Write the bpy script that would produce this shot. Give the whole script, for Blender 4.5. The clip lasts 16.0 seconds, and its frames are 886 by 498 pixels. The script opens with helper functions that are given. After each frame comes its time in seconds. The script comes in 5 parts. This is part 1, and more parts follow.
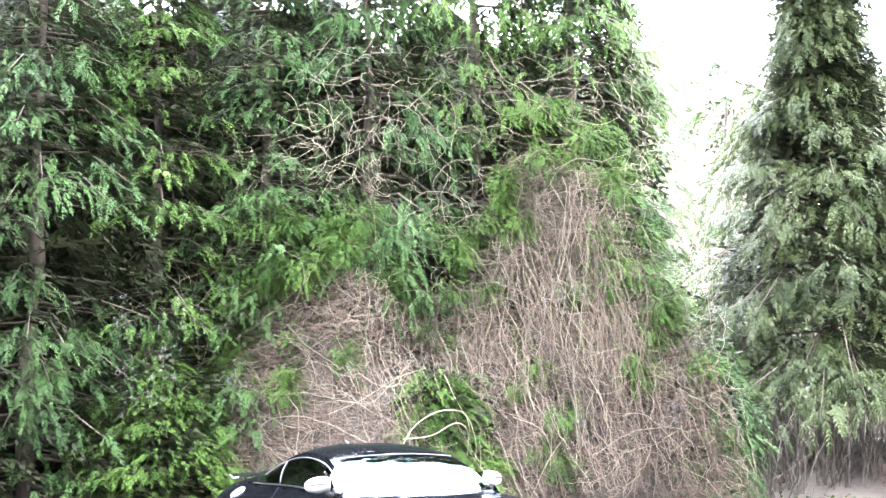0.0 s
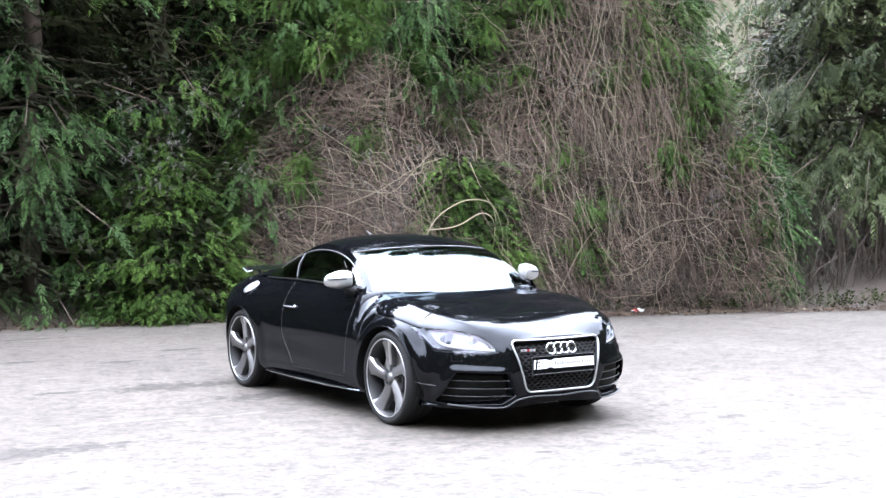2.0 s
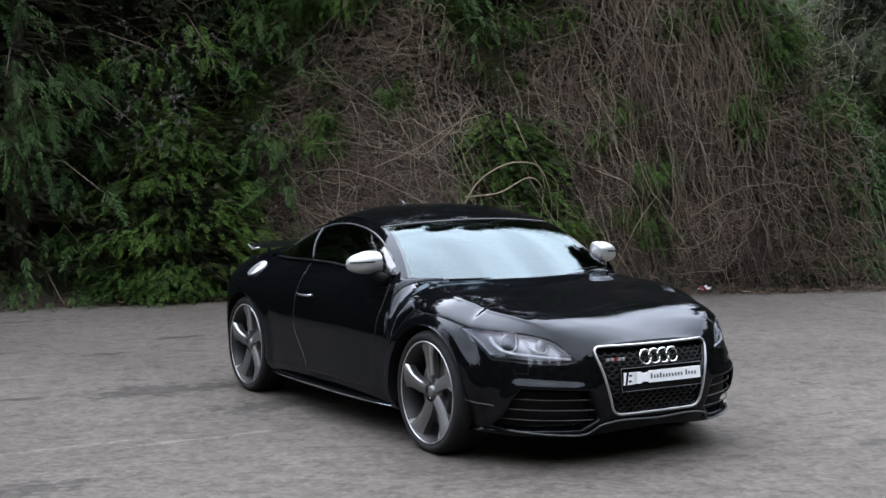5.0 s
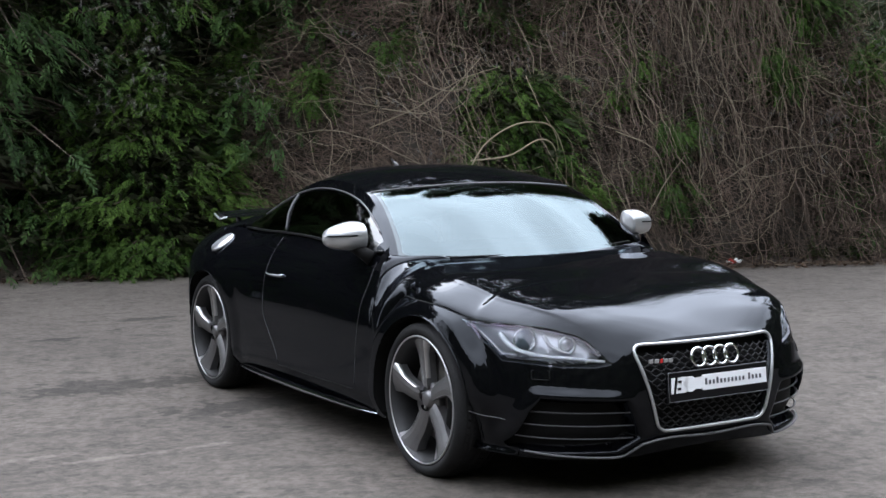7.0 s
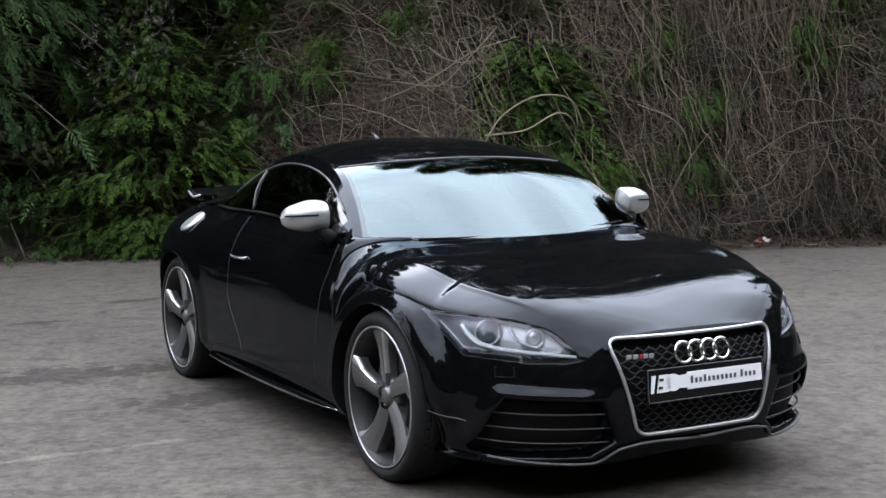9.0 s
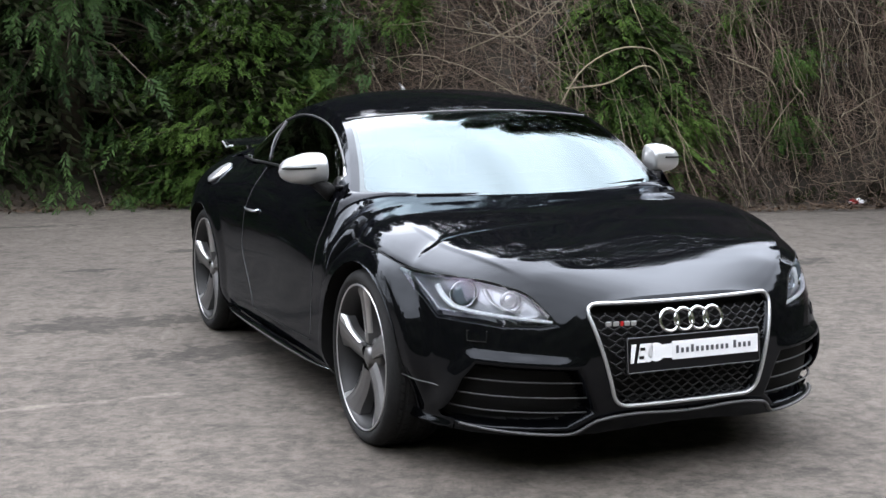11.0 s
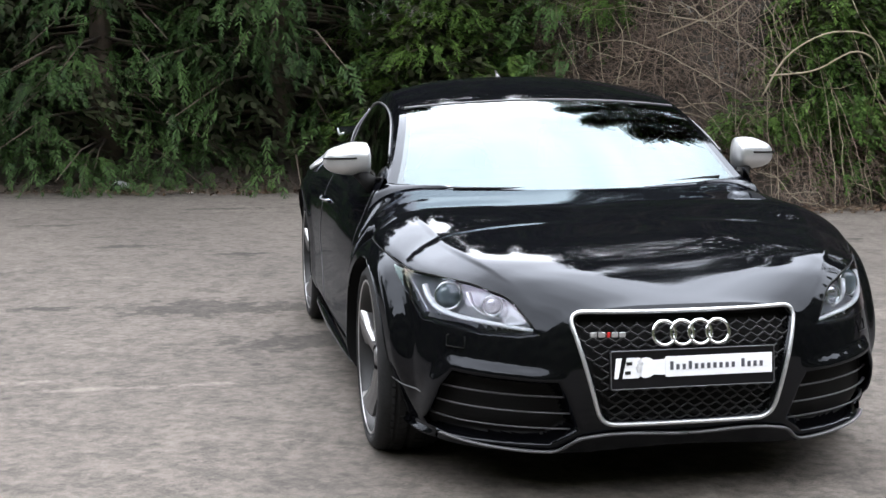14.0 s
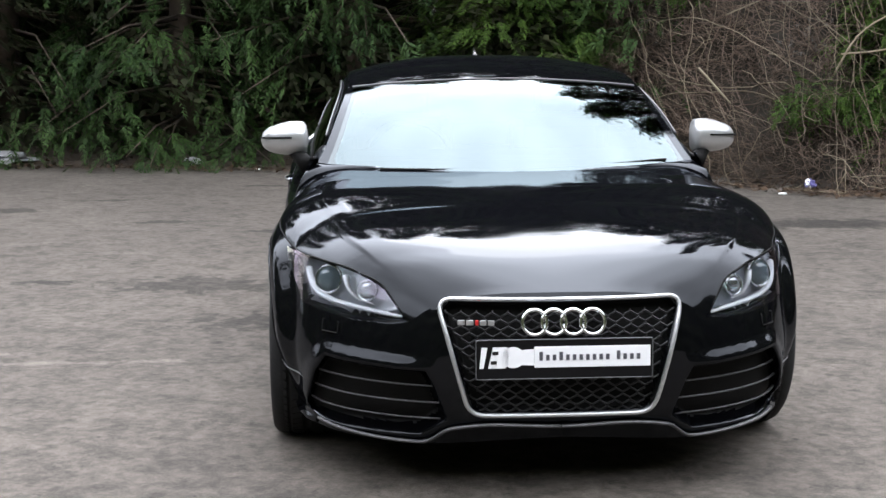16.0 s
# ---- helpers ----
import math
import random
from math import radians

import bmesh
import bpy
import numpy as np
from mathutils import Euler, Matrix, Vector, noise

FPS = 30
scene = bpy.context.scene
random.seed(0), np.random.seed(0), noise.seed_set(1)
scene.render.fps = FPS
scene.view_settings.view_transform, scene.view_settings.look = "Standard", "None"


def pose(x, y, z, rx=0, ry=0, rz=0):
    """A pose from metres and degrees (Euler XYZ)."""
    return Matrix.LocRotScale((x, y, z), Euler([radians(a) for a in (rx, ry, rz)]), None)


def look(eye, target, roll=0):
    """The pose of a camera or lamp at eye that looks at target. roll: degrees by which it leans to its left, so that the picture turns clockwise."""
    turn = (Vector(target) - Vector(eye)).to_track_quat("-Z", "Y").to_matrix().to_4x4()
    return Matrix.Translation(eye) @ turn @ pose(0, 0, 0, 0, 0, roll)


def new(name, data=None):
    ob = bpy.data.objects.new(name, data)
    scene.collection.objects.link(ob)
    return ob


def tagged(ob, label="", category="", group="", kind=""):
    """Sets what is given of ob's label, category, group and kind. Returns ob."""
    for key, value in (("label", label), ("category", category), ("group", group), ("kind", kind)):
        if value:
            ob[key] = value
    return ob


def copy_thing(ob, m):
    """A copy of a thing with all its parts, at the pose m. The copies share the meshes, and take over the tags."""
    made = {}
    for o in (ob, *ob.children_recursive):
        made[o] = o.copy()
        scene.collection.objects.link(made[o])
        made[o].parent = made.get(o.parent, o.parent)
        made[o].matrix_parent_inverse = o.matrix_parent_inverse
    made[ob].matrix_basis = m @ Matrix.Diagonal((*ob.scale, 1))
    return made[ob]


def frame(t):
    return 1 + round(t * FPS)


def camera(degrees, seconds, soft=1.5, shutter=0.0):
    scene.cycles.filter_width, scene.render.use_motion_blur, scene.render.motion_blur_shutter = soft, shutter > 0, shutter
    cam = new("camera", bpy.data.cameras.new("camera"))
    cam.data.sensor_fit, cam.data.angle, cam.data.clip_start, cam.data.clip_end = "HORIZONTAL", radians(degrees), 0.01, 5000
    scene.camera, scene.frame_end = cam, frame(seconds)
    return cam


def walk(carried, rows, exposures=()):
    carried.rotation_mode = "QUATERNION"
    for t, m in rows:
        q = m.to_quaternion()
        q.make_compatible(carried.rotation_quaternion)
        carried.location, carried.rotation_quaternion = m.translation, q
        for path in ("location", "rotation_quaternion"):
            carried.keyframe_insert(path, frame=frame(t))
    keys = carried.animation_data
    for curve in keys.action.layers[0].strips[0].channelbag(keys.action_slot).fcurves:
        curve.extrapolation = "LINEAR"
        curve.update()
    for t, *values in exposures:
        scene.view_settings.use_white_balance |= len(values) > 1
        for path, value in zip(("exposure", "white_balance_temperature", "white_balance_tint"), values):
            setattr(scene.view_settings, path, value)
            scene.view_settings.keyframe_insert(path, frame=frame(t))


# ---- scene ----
cam = camera(36.3, 16.0)
PATH = [
    (0, (-6.026, -10.427, 1.54), (-4.951, -8.758, 1.783), -0.5),
    (0.5, (-5.893, -10.157, 1.521), (-4.814, -8.478, 1.664), -0.6),
    (1, (-5.774, -9.916, 1.512), (-4.699, -8.231, 1.568), -0.5),
    (1.5, (-5.625, -9.639, 1.502), (-4.556, -7.949, 1.492), -0.5),
    (2, (-5.515, -9.389, 1.515), (-4.454, -7.695, 1.452), -0.5),
    (2.5, (-5.383, -9.117, 1.521), (-4.326, -7.422, 1.422), -0.5),
    (3, (-5.212, -8.815, 1.526), (-4.163, -7.116, 1.418), -0.5),
    (3.5, (-5.04, -8.513, 1.523), (-3.998, -6.809, 1.418), -0.5),
    (4, (-4.871, -8.18, 1.518), (-3.836, -6.472, 1.412), -0.5),
    (6.5, (-3.864, -6.386, 1.456), (-2.847, -4.671, 1.31), -0.4),
    (7, (-3.686, -6.166, 1.429), (-2.671, -4.451, 1.267), -0.5),
    (7.5, (-3.53, -6.01, 1.407), (-2.519, -4.294, 1.231), -0.5),
    (8, (-3.4, -5.911, 1.41), (-2.396, -4.191, 1.229), -0.6),
    (8.5, (-3.261, -5.863, 1.409), (-2.271, -4.135, 1.224), -0.5),
    (9, (-3.122, -5.851, 1.4), (-2.167, -4.105, 1.204), -0.6),
    (9.5, (-2.979, -5.865, 1.39), (-2.071, -4.096, 1.177), -0.4),
    (12, (-2.223, -5.899, 1.389), (-1.54, -4.04, 1.104), -0.1),
    (12.5, (-2.057, -5.885, 1.387), (-1.436, -4.005, 1.1), -0.1),
    (13, (-1.899, -5.894, 1.403), (-1.362, -3.989, 1.113), -0.1),
    (13.5, (-1.706, -5.912, 1.404), (-1.261, -3.983, 1.116), -0.1),
    (14, (-1.495, -5.933, 1.393), (-1.13, -3.987, 1.109), -0.1),
    (14.5, (-1.268, -5.933, 1.39), (-0.971, -3.976, 1.102), -0.3),
    (15, (-1.063, -5.92, 1.391), (-0.809, -3.958, 1.095), -0.3),
    (15.5, (-0.874, -5.925, 1.395), (-0.665, -3.96, 1.092), -0.1),
    (16, (-0.648, -5.94, 1.394), (-0.499, -3.971, 1.078), -0.1),
]
EXPO = [(0.0, 3.45, 6000, 15), (1.0, 3.45, 5800, 22), (1.5, 3.0, 5850, 19), (2.0, 1.9, 5950, 15), (2.5, 0.9, 6000, 15), (3.0, 0.5, 6100, 14), (3.5, 0.25, 6100, 13), (9.7, 0.2, 6200, 12), (11.8, 0.8, 6450, 12), (14.2, 0.8, 6450, 12), (16.0, 0.58, 6450, 12)]
walk(cam, [(t, look(eye, target, roll)) for t, eye, target, roll in PATH], EXPO)

# ---- sky and sun: a bright overcast day ----
world = bpy.data.worlds.new("overcast_sky")
scene.world = world
world.use_nodes = True
wn, wl = world.node_tree.nodes, world.node_tree.links
wn.clear()
sky = wn.new("ShaderNodeTexSky")
sky.sky_type, sky.sun_disc = "NISHITA", False
sky.sun_elevation, sky.sun_rotation = radians(38), radians(12)
sky.dust_density, sky.air_density = 4.0, 1.0
tint = wn.new("ShaderNodeHueSaturation")
tint.inputs["Saturation"].default_value = 0.22
wl.new(sky.outputs[0], tint.inputs["Color"])
coord = wn.new("ShaderNodeTexCoord")
stretch = wn.new("ShaderNodeMapping")
stretch.inputs["Scale"].default_value = (1.0, 1.0, 2.6)
cloud = wn.new("ShaderNodeTexNoise")
cloud.inputs["Scale"].default_value, cloud.inputs["Detail"].default_value = 2.4, 5.0
ramp = wn.new("ShaderNodeMapRange")
ramp.inputs["From Min"].default_value, ramp.inputs["From Max"].default_value = 0.3, 0.7
ramp.inputs["To Min"].default_value, ramp.inputs["To Max"].default_value = 20.0, 34.0
wl.new(coord.outputs["Generated"], stretch.inputs["Vector"])
wl.new(stretch.outputs[0], cloud.inputs["Vector"])
wl.new(cloud.outputs["Fac"], ramp.inputs["Value"])
# an overcast sky is three times as bright overhead as at the horizon
split_dir = wn.new("ShaderNodeSeparateXYZ")
wl.new(coord.outputs["Generated"], split_dir.inputs[0])
lift = wn.new("ShaderNodeMapRange")
lift.inputs["To Min"].default_value, lift.inputs["To Max"].default_value = 0.5, 1.0
wl.new(split_dir.outputs["Z"], lift.inputs["Value"])
height_gain = wn.new("ShaderNodeMath")
height_gain.operation = "MULTIPLY"
wl.new(ramp.outputs[0], height_gain.inputs[0])
wl.new(lift.outputs[0], height_gain.inputs[1])
# the veiled sun brightens the cloud round it, over the trees
glow_dot, glow = wn.new("ShaderNodeVectorMath"), wn.new("ShaderNodeMapRange")
glow_dot.operation = "DOT_PRODUCT"
glow_dot.inputs[1].default_value = (0.16, 0.77, 0.62)
wl.new(coord.outputs["Generated"], glow_dot.inputs[0])
glow.interpolation_type = "SMOOTHSTEP"
glow.inputs["From Min"].default_value, glow.inputs["From Max"].default_value = 0.35, 1.0
glow.inputs["To Min"].default_value, glow.inputs["To Max"].default_value = 1.0, 2.5
wl.new(glow_dot.outputs["Value"], glow.inputs["Value"])
veiled = wn.new("ShaderNodeMath")
veiled.operation = "MULTIPLY"
wl.new(height_gain.outputs[0], veiled.inputs[0])
wl.new(glow.outputs[0], veiled.inputs[1])
grey = wn.new("ShaderNodeCombineColor")
for channel, gain in zip(grey.inputs, (0.965, 1.0, 1.06)):
    g = wn.new("ShaderNodeMath")
    g.operation = "MULTIPLY"
    g.inputs[1].default_value = gain
    wl.new(veiled.outputs[0], g.inputs[0])
    wl.new(g.outputs[0], channel)
blend = wn.new("ShaderNodeMix")
blend.data_type = "RGBA"
blend.inputs["Factor"].default_value = 0.8
wl.new(tint.outputs[0], blend.inputs["A"])
wl.new(grey.outputs[0], blend.inputs["B"])
back = wn.new("ShaderNodeBackground")
back.inputs["Strength"].default_value = 0.15
wl.new(blend.outputs["Result"], back.inputs["Color"])
wl.new(back.outputs[0], wn.new("ShaderNodeOutputWorld").inputs[0])

sun_data = bpy.data.lights.new("sun", "SUN")
sun_data.energy, sun_data.angle, sun_data.color = 0.5, radians(25), (1.0, 0.96, 0.9)
sun = new("sun", sun_data)
sun.matrix_world = look((3.2, 15.4, 12.4), (0, 0, 0))


# ---- materials ----
def material(name):
    m = bpy.data.materials.new(name)
    m.use_nodes = True
    return m, m.node_tree.nodes, m.node_tree.links, m.node_tree.nodes["Principled BSDF"]


def plain(name, color, rough=0.5, metal=0.0, coat=0.0, grain=0.0, scale=40.0, bump=0.0, spec=0.5):
    """A surface of one colour with grain at two scales."""
    m, n, l, b = material(name)
    b.inputs["Roughness"].default_value, b.inputs["Metallic"].default_value = rough, metal
    b.inputs["Coat Weight"].default_value, b.inputs["Coat Roughness"].default_value = coat, 0.02
    b.inputs["Specular IOR Level"].default_value = spec
    b.inputs["Base Color"].default_value = (*color, 1)
    if grain or bump:
        tc = n.new("ShaderNodeTexCoord")
        fine, wide = n.new("ShaderNodeTexNoise"), n.new("ShaderNodeTexNoise")
        fine.inputs["Scale"].default_value, wide.inputs["Scale"].default_value = scale, scale / 9
        fine.inputs["Detail"].default_value = 6
        add = n.new("ShaderNodeMath")
        l.new(tc.outputs["Object"], fine.inputs["Vector"])
        l.new(tc.outputs["Object"], wide.inputs["Vector"])
        l.new(fine.outputs["Fac"], add.inputs[0])
        l.new(wide.outputs["Fac"], add.inputs[1])
        mr = n.new("ShaderNodeMapRange")
        mr.inputs["From Min"].default_value, mr.inputs["From Max"].default_value = 0.6, 1.4
        mr.inputs["To Min"].default_value, mr.inputs["To Max"].default_value = 1 - grain, 1 + grain
        l.new(add.outputs[0], mr.inputs["Value"])
        hsv = n.new("ShaderNodeHueSaturation")
        hsv.inputs["Color"].default_value = (*color, 1)
        l.new(mr.outputs[0], hsv.inputs["Value"])
        l.new(hsv.outputs[0], b.inputs["Base Color"])
        if bump:
            bp = n.new("ShaderNodeBump")
            bp.inputs["Strength"].default_value, bp.inputs["Distance"].default_value = bump, 0.01
            l.new(fine.outputs["Fac"], bp.inputs["Height"])
            l.new(bp.outputs[0], b.inputs["Normal"])
    return m


def foliage(name, dark, light, through_light=0.36, rough=0.55, scale=1.1):
    """Leaves whose colour varies from leaf to leaf and from bough to bough."""
    m, n, l, b = material(name)
    geo, tc = n.new("ShaderNodeNewGeometry"), n.new("ShaderNodeTexCoord")
    wide = n.new("ShaderNodeTexNoise")
    wide.inputs["Scale"].default_value, wide.inputs["Detail"].default_value = scale, 3
    l.new(tc.outputs["Object"], wide.inputs["Vector"])
    mix = n.new("ShaderNodeMath")
    mix.operation = "MULTIPLY_ADD"
    mix.inputs[1].default_value = 0.45
    l.new(geo.outputs["Random Per Island"], mix.inputs[0])
    w2 = n.new("ShaderNodeMapRange")
    w2.inputs["From Min"].default_value, w2.inputs["From Max"].default_value = 0.32, 0.68
    w2.inputs["To Max"].default_value = 0.55
    l.new(wide.outputs["Fac"], w2.inputs["Value"])
    l.new(w2.outputs[0], mix.inputs[2])
    r = n.new("ShaderNodeValToRGB")
    r.color_ramp.elements[0].color, r.color_ramp.elements[1].color = (*dark, 1), (*light, 1)
    l.new(mix.outputs[0], r.inputs[0])
    l.new(r.outputs[0], b.inputs["Base Color"])
    b.inputs["Roughness"].default_value, b.inputs["Specular IOR Level"].default_value = rough, 0.12
    tr, ms = n.new("ShaderNodeBsdfTranslucent"), n.new("ShaderNodeMixShader")
    l.new(r.outputs[0], tr.inputs["Color"])
    ms.inputs[0].default_value = through_light
    l.new(b.outputs[0], ms.inputs[1])
    l.new(tr.outputs[0], ms.inputs[2])
    l.new(ms.outputs[0], n["Material Output"].inputs["Surface"])
    return m


def glass(name, tone, ior=1.5, rough=0.0, sheen=(1, 1, 1)):
    """Thin tinted pane: clear behind, mirror-like at a slant."""
    m, n, l, b = material(name)
    n.remove(b)
    fr, gl, tr, ms = (n.new("ShaderNode" + k) for k in ("Fresnel", "BsdfGlossy", "BsdfTransparent", "MixShader"))
    fr.inputs["IOR"].default_value, gl.inputs["Roughness"].default_value = ior, rough
    gl.inputs["Color"].default_value = (*sheen, 1)
    tr.inputs["Color"].default_value = (*tone, 1)
    l.new(fr.outputs[0], ms.inputs[0])
    l.new(tr.outputs[0], ms.inputs[1])
    l.new(gl.outputs[0], ms.inputs[2])
    l.new(ms.outputs[0], n["Material Output"].inputs["Surface"])
    return m


def gloss_paint(name, color, shine):
    """Deep black lacquer: a dark base under a polished coat with faint flake and dust."""
    m, n, l, b = material(name)
    n.remove(b)
    base, coat, add = (n.new("ShaderNode" + k) for k in ("BsdfDiffuse", "BsdfGlossy", "AddShader"))
    base.inputs["Color"].default_value = (*color, 1)
    fr, mul, tc, dust = (n.new("ShaderNode" + k) for k in ("Fresnel", "Math", "TexCoord", "TexNoise"))
    fr.inputs["IOR"].default_value = 1.5
    mul.operation, mul.inputs[1].default_value = "MULTIPLY", shine
    dust.inputs["Scale"].default_value, dust.inputs["Detail"].default_value = 5.0, 8
    rough = n.new("ShaderNodeMapRange")
    rough.inputs["From Min"].default_value, rough.inputs["From Max"].default_value = 0.45, 0.75
    rough.inputs["To Min"].default_value, rough.inputs["To Max"].default_value = 0.03, 0.09
    l.new(tc.outputs["Object"], dust.inputs["Vector"])
    l.new(dust.outputs["Fac"], rough.inputs["Value"])
    l.new(rough.outputs[0], coat.inputs["Roughness"])
    l.new(fr.outputs[0], mul.inputs[0])
    tone = n.new("ShaderNodeCombineColor")
    for channel, gain in zip(tone.inputs, (0.88, 0.93, 1.0)):
        g = n.new("ShaderNodeMath")
        g.operation, g.inputs[1].default_value = "MULTIPLY", gain
        l.new(mul.outputs[0], g.inputs[0])
        l.new(g.outputs[0], channel)
    l.new(tone.outputs[0], coat.inputs["Color"])
    l.new(base.outputs[0], add.inputs[0])
    l.new(coat.outputs[0], add.inputs[1])
    l.new(add.outputs[0], n["Material Output"].inputs["Surface"])
    return m


def asphalt(name):
    """Old pale asphalt, patched and stained, with open grain."""
    m, n, l, b = material(name)
    tc = n.new("ShaderNodeTexCoord")

    def tex(scale, detail=4, sx=1.0, rough=0.6):
        mp, t = n.new("ShaderNodeMapping"), n.new("ShaderNodeTexNoise")
        mp.inputs["Scale"].default_value = (1.0, sx, 1.0)
        mp.inputs["Rotation"].default_value = (0, 0, radians(20))
        t.inputs["Scale"].default_value, t.inputs["Detail"].default_value = scale, detail
        t.inputs["Roughness"].default_value = rough
        l.new(tc.outputs["Object"], mp.inputs[0])
        l.new(mp.outputs[0], t.inputs["Vector"])
        return t.outputs["Fac"]

    def span(v, a, z, lo, hi):
        r = n.new("ShaderNodeMapRange")
        r.inputs["From Min"].default_value, r.inputs["From Max"].default_value = a, z
        r.inputs["To Min"].default_value, r.inputs["To Max"].default_value = lo, hi
        l.new(v, r.inputs["Value"])
        return r.outputs[0]

    def times(a, c):
        k = n.new("ShaderNodeMath")
        k.operation = "MULTIPLY"
        l.new(a, k.inputs[0])
        l.new(c, k.inputs[1])
        return k.outputs[0]

    fine = tex(95, 3, 1, 0.8)
    v = times(span(tex(0.55, 5), 0.35, 0.65, 0.82, 1.12), span(fine, 0.3, 0.7, 0.72, 1.25))
    v = times(v, span(tex(6.0, 7, 1.0, 0.8), 0.41, 0.53, 0.7, 1.12))
    v = times(v, span(tex(1.5, 6, 1.6, 0.75), 0.36, 0.42, 0.62, 1.0))
    v = times(v, span(tex(1.1, 7, 1.3, 0.75), 0.56, 0.68, 1.0, 1.3))
    # oil and damp stains: centre x, y, half length, half depth, strength
    edge_a, edge_b = tex(2.6, 5, 1.0, 0.7), tex(9.0, 5, 1.0, 0.75)
    for x, y, sx, sy, keep in ((-1.18, 3.67, 0.26, 0.13, 0.5), (-1.97, 4.2, 0.3, 0.12, 0.5), (-2.33, 1.74, 0.22, 0.1, 0.45), (-3.26, 4.94, 0.36, 0.18, 0.55),
                               (-1.2, 6.57, 0.55, 0.12, 0.55), (-1.35, 1.6, 0.8, 0.35, 0.66), (-0.9, 0.6, 0.7, 0.3, 0.68), (2.85, 3.66, 0.95, 0.36, 0.5),
                               (-2.6, 5.6, 0.42, 0.1, 0.55), (-0.2, 4.4, 0.4, 0.12, 0.6), (3.6, 2.0, 0.5, 0.2, 0.6), (-4.6, 2.6, 0.6, 0.2, 0.6), (-3.2, -0.9, 0.9, 0.25, 0.66), (-5.2, 0.6, 0.5, 0.18, 0.6),
                               (-2.5, -0.02, 0.8, 0.05, 2.0), (-1.75, -0.2, 0.6, 0.045, 2.1), (-2.2, 2.75, 0.7, 0.04, 1.75), (-3.3, 1.1, 0.5, 0.04, 1.7)):
        mp2, far_off, rag, rag2 = n.new("ShaderNodeMapping"), n.new("ShaderNodeVectorMath"), n.new("ShaderNodeMath"), n.new("ShaderNodeMath")
        mp2.vector_type = "TEXTURE"
        mp2.inputs["Location"].default_value, mp2.inputs["Scale"].default_value = (x, y, 0), (sx, sy, 1)
        far_off.operation = "LENGTH"
        rag.operation = rag2.operation = "MULTIPLY_ADD"
        rag.inputs[1].default_value, rag2.inputs[1].default_value = 1.9, 3.0
        l.new(tc.outputs["Object"], mp2.inputs[0])
        l.new(mp2.outputs[0], far_off.inputs[0])
        l.new(edge_a, rag.inputs[0])
        l.new(far_off.outputs["Value"], rag.inputs[2])
        l.new(edge_b, rag2.inputs[0])
        l.new(rag.outputs[0], rag2.inputs[2])
        v = times(v, span(rag2.outputs[0], 2.95, 3.2, keep * 0.7 if keep < 1 else keep * 0.75, 1.0))
    # small dark spots, a few to the square metre
    vo, sep = n.new("ShaderNodeTexVoronoi"), n.new("ShaderNodeSeparateColor")
    vo.inputs["Scale"].default_value = 3.2
    l.new(tc.outputs["Object"], vo.inputs["Vector"])
    l.new(vo.outputs["Color"], sep.inputs[0])
    spot = n.new("ShaderNodeMath")
    spot.operation = "MULTIPLY_ADD"
    spot.inputs[1].default_value = 0.22
    l.new(edge_b, spot.inputs[0])
    l.new(vo.outputs["Distance"], spot.inputs[2])
    less = n.new("ShaderNodeMath")
    l.new(spot.outputs[0], less.inputs[0])
    l.new(span(sep.outputs[0], 0.0, 1.0, -0.08, 0.16), less.inputs[1])
    v = times(v, span(less.outputs[0], 0.14, 0.19, 0.5, 1.0))
    v = times(v, span(tex(21.0, 3, 1.0, 0.6), 0.34, 0.66, 0.72, 1.25))
    # pale scuffs and dark pits
    v = times(v, span(tex(28.0, 4, 1.6, 0.8), 0.60, 0.72, 1.0, 1.45))
    v = times(v, span(tex(11.0, 6, 1.0, 0.85), 0.36, 0.40, 0.5, 1.0))
    v = times(v, span(tex(3.3, 7, 1.3, 0.85), 0.39, 0.43, 0.68, 1.0))
    hsv = n.new("ShaderNodeHueSaturation")
    hsv.inputs["Color"].default_value = (0.077, 0.067, 0.057, 1)
    l.new(v, hsv.inputs["Value"])
    l.new(hsv.outputs[0], b.inputs["Base Color"])
    b.inputs["Roughness"].default_value, b.inputs["Specular IOR Level"].default_value = 0.85, 0.3
    bp = n.new("ShaderNodeBump")
    bp.inputs["Strength"].default_value, bp.inputs["Distance"].default_value = 0.6, 0.006
    l.new(fine, bp.inputs["Height"])
    l.new(bp.outputs[0], b.inputs["Normal"])
    return m


ASPHALT = asphalt("worn_asphalt")
PAINT = gloss_paint("black_paint", (0.0018, 0.0019, 0.0025), 0.58)
BLACK = plain("satin_black_plastic", (0.006, 0.006, 0.007), 0.28, grain=0.2, scale=200)
MATT = plain("matt_black", (0.004, 0.004, 0.004), 0.7, grain=0.2, scale=90, spec=0.15)
RUBBER = plain("tyre_rubber", (0.013, 0.013, 0.0135), 0.8, grain=0.3, scale=120, bump=0.2, spec=0.25)
# darker than the spokes: the shade inside the wheel is put in the colour
BARREL = plain("shaded_wheel_barrel", (0.022, 0.022, 0.023), 0.5, 0.3, grain=0.2, scale=60)
TITAN = plain("titanium_alloy", (0.17, 0.168, 0.17), 0.4, 0.75, 0.0, 0.12, 60)
BRIGHT = plain("bright_alloy", (0.56, 0.56, 0.57), 0.3, 0.85, grain=0.06, scale=60)
SILVER = plain("satin_silver", (0.5, 0.51, 0.52), 0.33, 0.75, 0.2, 0.05, 80)
CHROME = plain("chrome", (0.78, 0.79, 0.8), 0.12, 1.0, grain=0.03)
SLAT = plain("dark_grey_slat", (0.05, 0.05, 0.053), 0.4, grain=0.1)
